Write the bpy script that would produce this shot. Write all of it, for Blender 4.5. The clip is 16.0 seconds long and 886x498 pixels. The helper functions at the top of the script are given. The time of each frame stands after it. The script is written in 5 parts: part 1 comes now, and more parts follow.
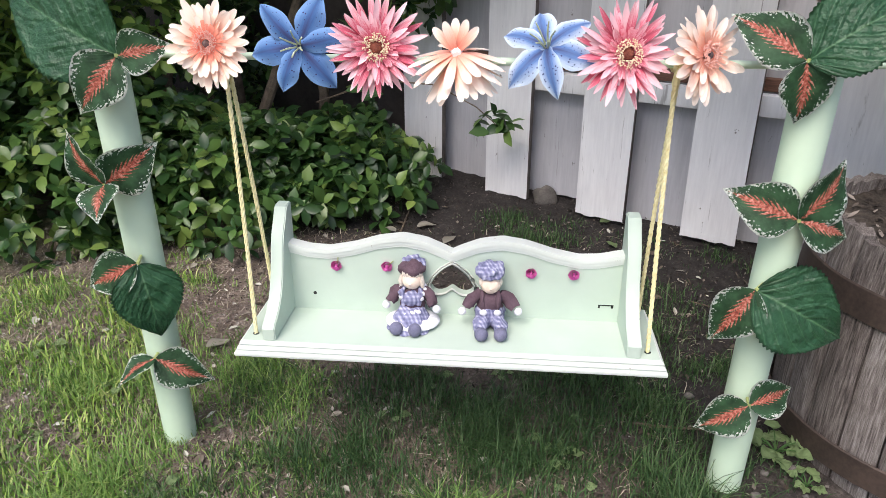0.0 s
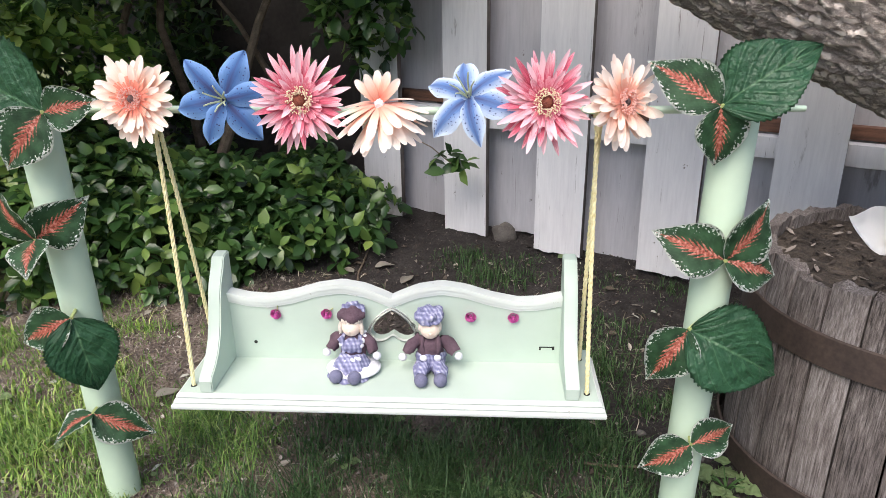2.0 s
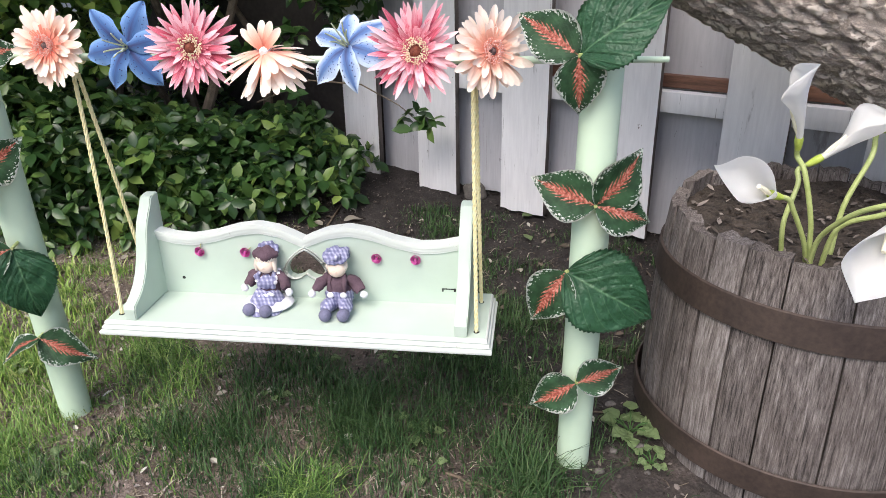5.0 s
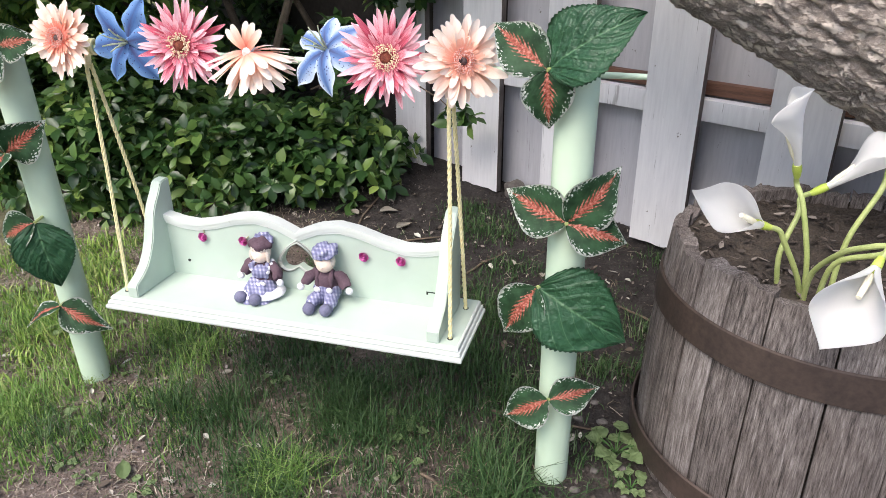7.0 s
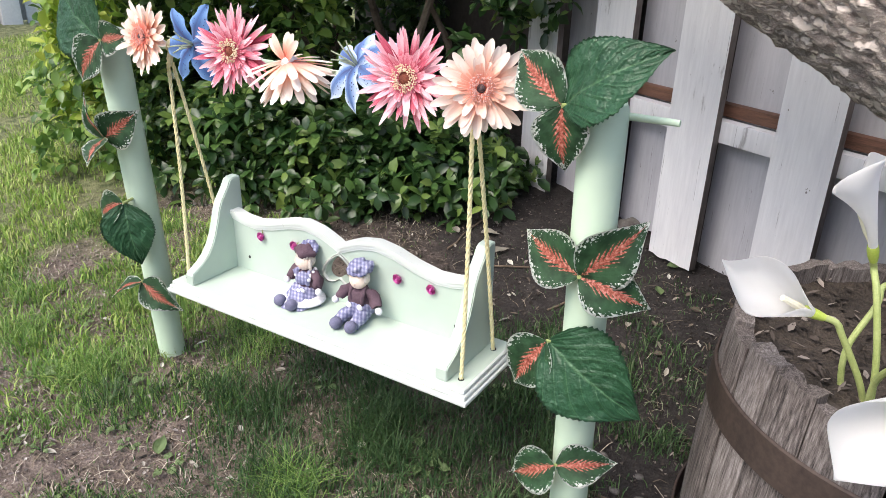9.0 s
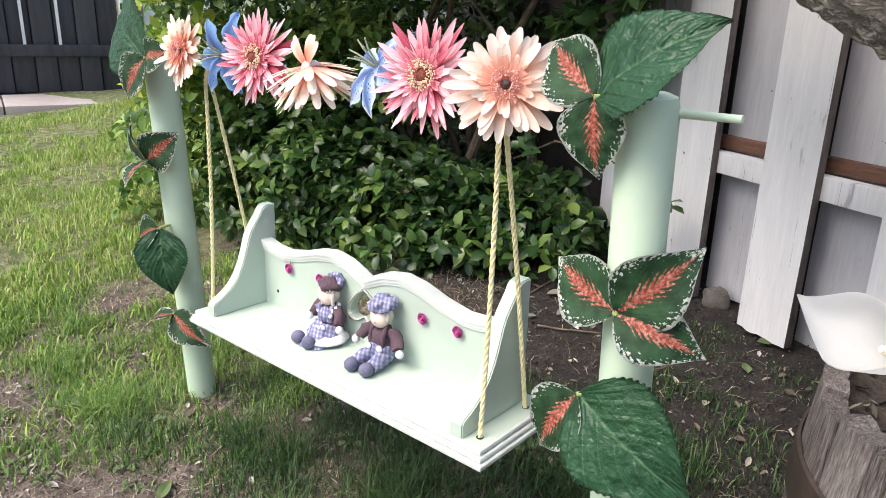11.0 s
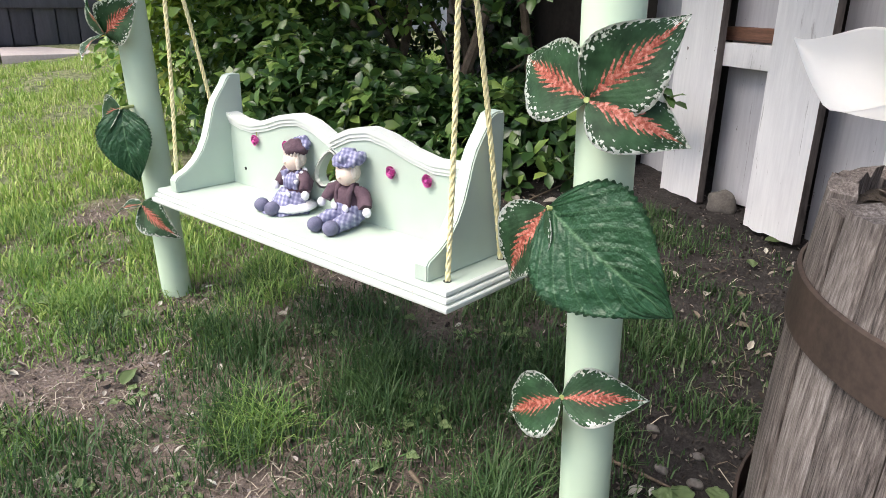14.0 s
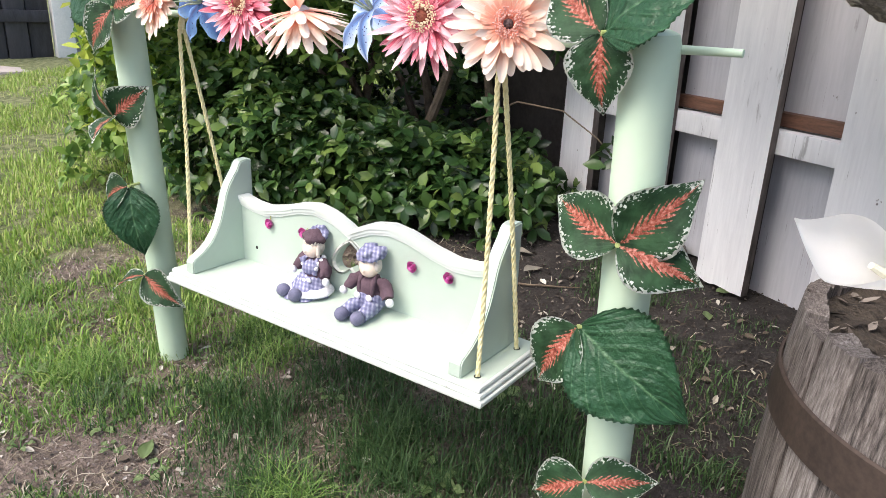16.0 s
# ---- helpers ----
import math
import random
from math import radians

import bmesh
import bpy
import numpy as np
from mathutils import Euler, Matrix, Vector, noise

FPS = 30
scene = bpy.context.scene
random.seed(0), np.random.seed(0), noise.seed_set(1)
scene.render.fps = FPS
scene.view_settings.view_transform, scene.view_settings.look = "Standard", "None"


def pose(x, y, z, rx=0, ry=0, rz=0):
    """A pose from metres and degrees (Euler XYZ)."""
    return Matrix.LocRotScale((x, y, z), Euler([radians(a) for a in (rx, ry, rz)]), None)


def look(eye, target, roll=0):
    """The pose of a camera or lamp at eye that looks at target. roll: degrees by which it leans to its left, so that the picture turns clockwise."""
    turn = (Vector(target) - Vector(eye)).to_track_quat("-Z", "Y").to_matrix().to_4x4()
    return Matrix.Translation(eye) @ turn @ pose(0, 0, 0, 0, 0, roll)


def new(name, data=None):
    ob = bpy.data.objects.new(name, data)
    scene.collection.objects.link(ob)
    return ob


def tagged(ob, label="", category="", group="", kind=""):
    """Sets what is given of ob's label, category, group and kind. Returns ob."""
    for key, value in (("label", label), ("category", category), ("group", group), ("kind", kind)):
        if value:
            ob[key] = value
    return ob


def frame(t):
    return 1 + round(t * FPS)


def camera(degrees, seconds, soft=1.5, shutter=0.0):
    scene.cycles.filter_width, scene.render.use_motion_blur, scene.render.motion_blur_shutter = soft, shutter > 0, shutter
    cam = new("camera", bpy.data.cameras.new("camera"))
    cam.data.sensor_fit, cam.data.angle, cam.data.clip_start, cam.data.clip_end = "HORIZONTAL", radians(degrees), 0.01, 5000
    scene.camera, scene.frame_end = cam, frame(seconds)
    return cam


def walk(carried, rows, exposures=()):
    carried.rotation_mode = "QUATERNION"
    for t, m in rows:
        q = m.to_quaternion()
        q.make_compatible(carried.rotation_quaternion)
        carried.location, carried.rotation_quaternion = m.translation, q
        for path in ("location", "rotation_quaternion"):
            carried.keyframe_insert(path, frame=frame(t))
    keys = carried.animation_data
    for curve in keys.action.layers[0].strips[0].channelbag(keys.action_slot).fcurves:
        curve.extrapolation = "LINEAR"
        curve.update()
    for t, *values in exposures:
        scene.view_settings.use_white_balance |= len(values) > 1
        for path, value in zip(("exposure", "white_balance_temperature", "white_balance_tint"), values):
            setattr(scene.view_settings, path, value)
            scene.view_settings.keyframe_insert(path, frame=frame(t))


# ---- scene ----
cam = camera(63.9, 16.0, soft=0.45)
METRES, EYE, TILT, LEAN, TURN = 1.521, 0.936, -24.0, 0.0, 0.0
ROWS = [
    (0.0, 0.0, 0.0, 0.0, 0.0, 0.0, -0.0),
    (0.5, -0.0003, 0.0072, 0.0129, 0.69, 1.37, -0.49),
    (1.0, 0.0059, 0.0062, 0.0173, 0.33, 2.49, 0.12),
    (1.5, 0.0283, 0.0004, 0.0146, -1.07, 2.82, 1.29),
    (2.0, 0.0509, -0.0016, 0.0147, -1.27, 2.52, 1.44),
    (2.5, 0.077, -0.0025, 0.0142, -0.83, 2.49, 1.22),
    (3.0, 0.0966, -0.0023, 0.0024, -0.01, 1.44, 0.81),
    (3.5, 0.1084, -0.0121, -0.0101, 1.14, 0.58, 0.75),
    (4.0, 0.1303, -0.0317, -0.0202, 1.11, 0.48, 0.71),
    (4.5, 0.1725, -0.0463, -0.0234, 1.44, 0.37, 0.51),
    (7.0, 0.3361, -0.0349, 0.009, 9.78, -1.32, -4.13),
    (7.5, 0.3777, -0.0244, 0.0154, 13.04, -2.01, -5.43),
    (8.0, 0.412, -0.0083, 0.0182, 16.87, -3.22, -6.92),
    (8.5, 0.4619, 0.0163, 0.0338, 19.88, -3.15, -10.42),
    (9.0, 0.477, 0.0524, 0.0494, 24.36, -2.19, -11.77),
    (11.5, 0.5078, 0.2038, -0.0001, 33.16, 2.71, -15.52),
    (12.0, 0.5101, 0.2251, -0.0155, 34.0, 1.95, -15.57),
    (12.5, 0.5098, 0.2345, -0.0336, 34.26, 1.25, -15.78),
    (13.0, 0.5153, 0.2429, -0.051, 33.84, 1.15, -15.63),
    (13.5, 0.5201, 0.2545, -0.0698, 33.98, 0.82, -15.63),
    (14.0, 0.5276, 0.2692, -0.0866, 33.6, 0.14, -14.68),
    (14.5, 0.522, 0.2673, -0.0783, 31.99, -0.26, -14.3),
    (15.0, 0.5132, 0.2397, -0.0494, 30.54, -0.04, -14.36),
    (15.5, 0.5017, 0.1976, -0.0233, 28.21, 0.67, -14.13),
    (16.0, 0.4719, 0.1487, -0.0222, 27.56, 1.67, -13.93),
]
walk(cam, [(t, pose(0, 0, EYE, TILT, LEAN, TURN) @ pose(METRES * x, METRES * y, METRES * z, 90 + pitch, roll, yaw)) for t, x, y, z, yaw, pitch, roll in ROWS], [(0.0, 0.60, 6300, 13), (4.5, 0.66, 6300, 13), (8.0, 0.78, 6300, 13), (11.5, 0.87, 6500, 12), (16.0, 0.90, 6450, 12)])

# ---- light ----
world = bpy.data.worlds.new("sky")
scene.world = world
world.use_nodes = True
wn = world.node_tree.nodes
sky = wn.new("ShaderNodeTexSky")
sky.sky_type, sky.sun_disc = "NISHITA", False
sky.sun_elevation, sky.sun_rotation = radians(54.8), radians(-154.9)
sky.air_density, sky.dust_density, sky.ozone_density = 1.0, 3.0, 0.6
world.node_tree.links.new(sky.outputs[0], wn["Background"].inputs[0])
wn["Background"].inputs[1].default_value = 0.15
sun = new("sun", bpy.data.lights.new("sun", "SUN"))
sun.data.energy, sun.data.angle, sun.data.color = 2.3, radians(42), (1.0, 0.93, 0.83)
sun.matrix_world = look((-1.5, -3.2, 5.0), (0, 0, 0))


# ---- small tools ----
def mat_new(name, rough=0.6):
    m = bpy.data.materials.new(name)
    m.use_nodes = True
    b = m.node_tree.nodes["Principled BSDF"]
    b.inputs["Roughness"].default_value = rough
    return m, m.node_tree.nodes, m.node_tree.links, b


def ramp(nodes, stops):
    r = nodes.new("ShaderNodeValToRGB")
    e = r.color_ramp.elements
    while len(e) < len(stops):
        e.new(0.5)
    for k, (p, c) in enumerate(stops):
        e[k].position, e[k].color = p, (*c, 1)
    return r


def noise_node(nodes, links, coord, scale, detail=4, stretch=None, rough=0.55):
    n = nodes.new("ShaderNodeTexNoise")
    n.inputs["Scale"].default_value, n.inputs["Detail"].default_value = scale, detail
    n.inputs["Roughness"].default_value = rough
    if stretch:
        mp = nodes.new("ShaderNodeMapping")
        mp.inputs["Scale"].default_value = stretch
        links.new(coord, mp.inputs[0])
        coord = mp.outputs[0]
    links.new(coord, n.inputs["Vector"])
    return n


def math_node(nodes, links, op, a, b=None):
    n = nodes.new("ShaderNodeMath")
    n.operation = op
    for k, v in enumerate((a, b)):
        if v is None:
            continue
        if isinstance(v, (int, float)):
            n.inputs[k].default_value = v
        else:
            links.new(v, n.inputs[k])
    return n.outputs[0]


def mix_col(nodes, links, fac, a, b, blend="MIX"):
    n = nodes.new("ShaderNodeMix")
    n.data_type, n.blend_type = "RGBA", blend
    for sock, v in ((n.inputs[0], fac), (n.inputs[6], a), (n.inputs[7], b)):
        if isinstance(v, (int, float)):
            sock.default_value = v
        elif isinstance(v, tuple):
            sock.default_value = (*v, 1)
        else:
            links.new(v, sock)
    return n.outputs[2]


def bump(nodes, links, bsdf, height, strength, dist):
    n = nodes.new("ShaderNodeBump")
    n.inputs["Strength"].default_value, n.inputs["Distance"].default_value = strength, dist
    links.new(height, n.inputs["Height"])
    links.new(n.outputs[0], bsdf.inputs["Normal"])


def mottled(name, dark, light, scale, rough=0.7, stretch=None, fine=None, strength=0.3, dist=0.002, per_piece=0.0, metal=0.0):
    """A surface of two tones, broken by coarse and fine noise, with relief."""
    m, n, l, b = mat_new(name, rough)
    co = n.new("ShaderNodeTexCoord").outputs["Object"]
    big = noise_node(n, l, co, scale, 5, stretch)
    small = noise_node(n, l, co, fine or scale * 9, 4, stretch)
    f = math_node(n, l, "ADD", math_node(n, l, "MULTIPLY", big.outputs[0], 0.6), math_node(n, l, "MULTIPLY", small.outputs[0], 0.4))
    if per_piece:
        rnd = n.new("ShaderNodeObjectInfo").outputs["Random"]
        f = math_node(n, l, "ADD", f, math_node(n, l, "MULTIPLY", math_node(n, l, "SUBTRACT", rnd, 0.5), per_piece))
    r = ramp(n, [(0.32, dark), (0.68, light)])
    l.new(f, r.inputs[0])
    l.new(r.outputs[0], b.inputs["Base Color"])
    b.inputs["Metallic"].default_value = metal
    bump(n, l, b, small.outputs[0], strength, dist)
    return m


def island_mat(name, stops, rough=0.5, through_light=0.25, spec=0.5, noise_scale=0):
    """Leaves and blades joined in one mesh: each one's tone by its own island."""
    m, n, l, b = mat_new(name, rough)
    g = n.new("ShaderNodeNewGeometry").outputs["Random Per Island"]
    r = ramp(n, stops)
    if noise_scale:
        co = n.new("ShaderNodeTexCoord").outputs["Object"]
        ns = noise_node(n, l, co, noise_scale, 2)
        g = math_node(n, l, "ADD", math_node(n, l, "MULTIPLY", g, 0.65), math_node(n, l, "MULTIPLY", math_node(n, l, "SUBTRACT", ns.outputs[0], 0.15), 0.5))
    l.new(g, r.inputs[0])
    l.new(r.outputs[0], b.inputs["Base Color"])
    b.inputs["Specular IOR Level"].default_value = spec
    t = n.new("ShaderNodeBsdfTranslucent")
    l.new(r.outputs[0], t.inputs[0])
    mx = n.new("ShaderNodeMixShader")
    mx.inputs[0].default_value = through_light
    l.new(b.outputs[0], mx.inputs[1])
    l.new(t.outputs[0], mx.inputs[2])
    l.new(mx.outputs[0], n["Material Output"].inputs[0])
    return m


# ---- materials ----
def paint_mat(name, col, chips=(0.5, 0.45, 0.36), amount=0.24):
    m, n, l, b = mat_new(name, 0.58)
    co = n.new("ShaderNodeTexCoord").outputs["Object"]
    big = noise_node(n, l, co, 9, 4)
    brush = noise_node(n, l, co, 60, 3, (1, 6, 6))
    tone = ramp(n, [(0.3, tuple(c * 0.93 for c in col)), (0.7, tuple(min(1, c * 1.04) for c in col))])
    l.new(big.outputs[0], tone.inputs[0])
    chip = noise_node(n, l, co, 75, 6, None, 0.7)
    mask = ramp(n, [(amount, (1, 1, 1)), (amount + 0.03, (0, 0, 0))])
    l.new(chip.outputs[0], mask.inputs[0])
    l.new(mix_col(n, l, mask.outputs[0], tone.outputs[0], chips), b.inputs["Base Color"])
    bump(n, l, b, brush.outputs[0], 0.12, 0.001)
    return m


MINT = paint_mat("mint_paint", (0.465, 0.555, 0.475), (0.40, 0.46, 0.36))
MINT_EDGE = paint_mat("pale_edge_paint", (0.66, 0.70, 0.655), (0.42, 0.42, 0.36), 0.31)
PVC = paint_mat("pipe_paint", (0.56, 0.70, 0.53), (0.48, 0.56, 0.44), 0.20)
ROPE = mottled("yellow_rope", (0.70, 0.60, 0.27), (0.90, 0.85, 0.55), 60, 0.55, (1, 1, 3), 500, 0.3, 0.0006)
SOIL = mottled("soil", (0.016, 0.012, 0.009), (0.085, 0.066, 0.05), 26, 0.95, None, 160, 1.0, 0.012)
METAL = mottled("rusty_iron", (0.030, 0.022, 0.019), (0.085, 0.060, 0.048), 14, 0.62, None, 120, 0.35, 0.001, 0, 0.35)
STONE = mottled("stone", (0.060, 0.053, 0.048), (0.17, 0.155, 0.14), 30, 0.85, None, 200, 0.5, 0.002)
CONCRETE = mottled("concrete", (0.30, 0.26, 0.245), (0.46, 0.41, 0.385), 3, 0.9, None, 60, 0.3, 0.002)
BLACKWOOD = mottled("black_stained_wood", (0.022, 0.022, 0.028), (0.060, 0.058, 0.068), 4, 0.6, (8, 8, 1), 40, 0.3, 0.002, 0.3)
WHITEWALL = mottled("white_paint", (0.66, 0.67, 0.68), (0.84, 0.84, 0.83), 5, 0.6, None, 60, 0.1, 0.001)
BROWNRAIL = mottled("bare_brown_rail", (0.055, 0.026, 0.016), (0.20, 0.095, 0.058), 8, 0.7, (1, 1, 14), 70, 0.4, 0.002)
BARK_TWIG = mottled("twig", (0.05, 0.036, 0.026), (0.19, 0.145, 0.10), 40, 0.85)
STEM_GREEN = mottled("lily_stem", (0.25, 0.31, 0.09), (0.44, 0.50, 0.20), 40, 0.45)
ROSE = mottled("magenta_ribbon", (0.46, 0.04, 0.27), (0.86, 0.26, 0.60), 150, 0.35)
DARKHOLE = mottled("dark_hole", (0.01, 0.012, 0.01), (0.03, 0.035, 0.03), 50, 0.9)


def fence_paint(name, dull, clean):
    m, n, l, b = mat_new(name, 0.75)
    co = n.new("ShaderNodeTexCoord").outputs["Object"]
    rnd = n.new("ShaderNodeObjectInfo").outputs["Random"]
    off = n.new("ShaderNodeVectorMath")
    l.new(co, off.inputs[0])
    cmb = n.new("ShaderNodeCombineXYZ")
    l.new(math_node(n, l, "MULTIPLY", rnd, 7.0), cmb.inputs[0])
    l.new(math_node(n, l, "MULTIPLY", rnd, 3.0), cmb.inputs[2])
    l.new(cmb.outputs[0], off.inputs[1])
    v = off.outputs[0]
    grain = noise_node(n, l, v, 28, 5, (5, 5, 0.35))
    worn = noise_node(n, l, v, 7, 6, (2.4, 2.4, 0.5), 0.7)
    fine = noise_node(n, l, v, 150, 5, (1, 1, 0.028), 0.7)
    tone = ramp(n, [(0.28, dull), (0.72, clean)])
    l.new(math_node(n, l, "ADD", math_node(n, l, "MULTIPLY", worn.outputs[0], 0.6), math_node(n, l, "MULTIPLY", grain.outputs[0], 0.4)), tone.inputs[0])
    crack = ramp(n, [(0.315, (1, 1, 1)), (0.345, (0, 0, 0))])
    l.new(fine.outputs[0], crack.inputs[0])
    bare = ramp(n, [(0.31, (1, 1, 1)), (0.36, (0, 0, 0))])
    l.new(worn.outputs[0], bare.inputs[0])
    hide = math_node(n, l, "MAXIMUM", math_node(n, l, "MULTIPLY", crack.outputs[0], 0.75), math_node(n, l, "MULTIPLY", bare.outputs[0], math_node(n, l, "MULTIPLY", grain.outputs[0], 0.9)))
    chip = noise_node(n, l, v, 34, 4, (1, 1, 0.6), 0.65)
    flaked = ramp(n, [(0.285, (1, 1, 1)), (0.30, (0, 0, 0))])
    l.new(chip.outputs[0], flaked.inputs[0])
    hide = math_node(n, l, "MAXIMUM", hide, math_node(n, l, "MULTIPLY", flaked.outputs[0], 0.9))
    l.new(mix_col(n, l, hide, tone.outputs[0], (0.14, 0.125, 0.12)), b.inputs["Base Color"])
    bump(n, l, b, math_node(n, l, "ADD", grain.outputs[0], fine.outputs[0]), 0.35, 0.002)
    return m


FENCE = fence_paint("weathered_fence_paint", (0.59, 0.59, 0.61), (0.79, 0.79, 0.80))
# back boards: greyer paint, darkened further for the shade they stand in
FENCE_GREY_SHADE = fence_paint("shade_greyed_fence_paint", (0.37, 0.37, 0.40), (0.52, 0.52, 0.55))
# dark streaked tone for the boards' side faces
DARK_EDGE = mottled("dark_board_edge", (0.035, 0.028, 0.024), (0.22, 0.19, 0.17), 22, 0.85, (1, 1, 0.25), 90, 0.5, 0.002)


def stave_wood():
    m, n, l, b = mat_new("weathered_oak", 0.85)
    co = n.new("ShaderNodeTexCoord").outputs["Object"]
    rnd = n.new("ShaderNodeObjectInfo").outputs["Random"]
    grain = noise_node(n, l, co, 55, 9, (3, 3, 0.22), 0.8)
    big = noise_node(n, l, co, 6, 4)
    streak = noise_node(n, l, co, 190, 6, (2.0, 2.0, 0.10), 0.7)
    f = math_node(n, l, "ADD", math_node(n, l, "MULTIPLY", grain.outputs[0], 0.55), math_node(n, l, "MULTIPLY", streak.outputs[0], 0.45))
    f = math_node(n, l, "ADD", f, math_node(n, l, "MULTIPLY", math_node(n, l, "SUBTRACT", rnd, 0.5), 0.07))
    r = ramp(n, [(0.38, (0.022, 0.018, 0.017)), (0.45, (0.10, 0.084, 0.077)), (0.53, (0.195, 0.172, 0.160)), (0.64, (0.38, 0.355, 0.34))])
    l.new(f, r.inputs[0])
    tint = ramp(n, [(0.35, (0.70, 0.67, 0.65)), (0.65, (1, 1, 1))])
    l.new(big.outputs[0], tint.inputs[0])
    l.new(mix_col(n, l, 1.0, r.outputs[0], tint.outputs[0], "MULTIPLY"), b.inputs["Base Color"])
    bump(n, l, b, f, 0.9, 0.004)
    return m


OAK = stave_wood()


def bark_mat():
    m, n, l, b = mat_new("tree_bark", 0.9)
    co = n.new("ShaderNodeTexCoord").outputs["Object"]
    mp = n.new("ShaderNodeMapping")
    mp.inputs["Rotation"].default_value = (0, radians(28), radians(21))
    mp.inputs["Scale"].default_value = (0.42, 1, 1)
    l.new(co, mp.inputs[0])
    v = noise_node(n, l, mp.outputs[0], 30, 8, None, 0.72)
    fine = noise_node(n, l, co, 170, 5)
    vor = n.new("ShaderNodeTexVoronoi")
    vor.feature = "DISTANCE_TO_EDGE"
    vor.inputs["Scale"].default_value = 44
    wob = n.new("ShaderNodeVectorMath")
    wob.operation = "MULTIPLY_ADD"
    l.new(v.outputs["Color"], wob.inputs[0])
    wob.inputs[1].default_value = (0.09, 0.09, 0.09)
    l.new(mp.outputs[0], wob.inputs[2])
    l.new(wob.outputs[0], vor.inputs["Vector"])
    edge = ramp(n, [(0.0, (0.35, 0.35, 0.35)), (0.20, (1, 1, 1))])
    l.new(vor.outputs["Distance"], edge.inputs[0])
    h = math_node(n, l, "ADD", math_node(n, l, "MULTIPLY", edge.outputs[0], 0.55), math_node(n, l, "MULTIPLY", v.outputs[0], 0.6))
    h = math_node(n, l, "ADD", h, math_node(n, l, "MULTIPLY", fine.outputs[0], 0.30))
    r = ramp(n, [(0.28, (0.13, 0.105, 0.09)), (0.62, (0.38, 0.315, 0.275)), (1.0, (0.66, 0.58, 0.51))])
    l.new(h, r.inputs[0])
    l.new(r.outputs[0], b.inputs["Base Color"])
    bump(n, l, b, h, 1.0, 0.010)
    return m


BARK = bark_mat()


def uv_split(n, l):
    uv = n.new("ShaderNodeUVMap")
    s = n.new("ShaderNodeSeparateXYZ")
    l.new(uv.outputs[0], s.inputs[0])
    side = math_node(n, l, "ABSOLUTE", math_node(n, l, "MULTIPLY", math_node(n, l, "SUBTRACT", s.outputs[0], 0.5), 2.0))
    return uv.outputs[0], side, s.outputs[1]


def herringbone(n, l, side, along, freq, slant):
    a = math_node(n, l, "SUBTRACT", along, math_node(n, l, "MULTIPLY", side, slant))
    return math_node(n, l, "SINE", math_node(n, l, "MULTIPLY", a, freq))


def variegated_leaf():
    """Dark green cloth leaf, coral along the midrib, with a flecked white margin."""
    m, n, l, b = mat_new("variegated_leaf_cloth", 0.6)
    uv, side, along = uv_split(n, l)
    co = n.new("ShaderNodeTexCoord").outputs["Object"]
    fleck = noise_node(n, l, co, 260, 3, None, 0.6)
    soft = noise_node(n, l, co, 50, 3)
    vein = herringbone(n, l, side, along, 74, 0.55)
    green = ramp(n, [(0.3, (0.012, 0.048, 0.016)), (0.7, (0.055, 0.145, 0.060))])
    l.new(soft.outputs[0], green.inputs[0])
    # width of the coral flame: widest near a third of the length, gone at the ends
    belly = math_node(n, l, "MULTIPLY", math_node(n, l, "MULTIPLY", along, math_node(n, l, "SUBTRACT", 0.95, along)), 1.30)
    reach = math_node(n, l, "ADD", math_node(n, l, "MULTIPLY", belly, math_node(n, l, "ADD", 0.62, math_node(n, l, "MULTIPLY", vein, 0.40))), 0.08)
    reach = math_node(n, l, "ADD", reach, math_node(n, l, "MULTIPLY", math_node(n, l, "SUBTRACT", fleck.outputs[0], 0.5), 0.45))
    flame = math_node(n, l, "MULTIPLY", math_node(n, l, "SUBTRACT", math_node(n, l, "MULTIPLY", reach, 0.95), side), 8.0)
    fl = ramp(n, [(0.1, (0, 0, 0)), (0.75, (1, 1, 1))])
    l.new(flame, fl.inputs[0])
    coral = ramp(n, [(0.32, (0.26, 0.05, 0.035)), (0.5, (0.55, 0.145, 0.095)), (0.68, (0.80, 0.42, 0.34))])
    l.new(fleck.outputs[0], coral.inputs[0])
    c1 = mix_col(n, l, fl.outputs[0], green.outputs[0], coral.outputs[0])
    edge = math_node(n, l, "MAXIMUM", side, math_node(n, l, "SUBTRACT", math_node(n, l, "MULTIPLY", along, 1.12), 0.14))
    white = math_node(n, l, "ADD", math_node(n, l, "MULTIPLY", math_node(n, l, "SUBTRACT", edge, 0.86), 2.6), math_node(n, l, "MULTIPLY", math_node(n, l, "SUBTRACT", fleck.outputs[0], 0.5), 3.4))
    white = math_node(n, l, "ADD", white, math_node(n, l, "MULTIPLY", vein, 0.20))
    white = math_node(n, l, "ADD", white, math_node(n, l, "MULTIPLY", math_node(n, l, "MAXIMUM", math_node(n, l, "SUBTRACT", side, 0.93), 0.0), 9.0))
    wm = ramp(n, [(0.05, (0, 0, 0)), (0.22, (1, 1, 1))])
    l.new(white, wm.inputs[0])
    l.new(mix_col(n, l, wm.outputs[0], c1, (0.80, 0.84, 0.78)), b.inputs["Base Color"])
    bump(n, l, b, math_node(n, l, "ADD", math_node(n, l, "MULTIPLY", vein, 0.10), fleck.outputs[0]), 0.5, 0.0014)
    return m


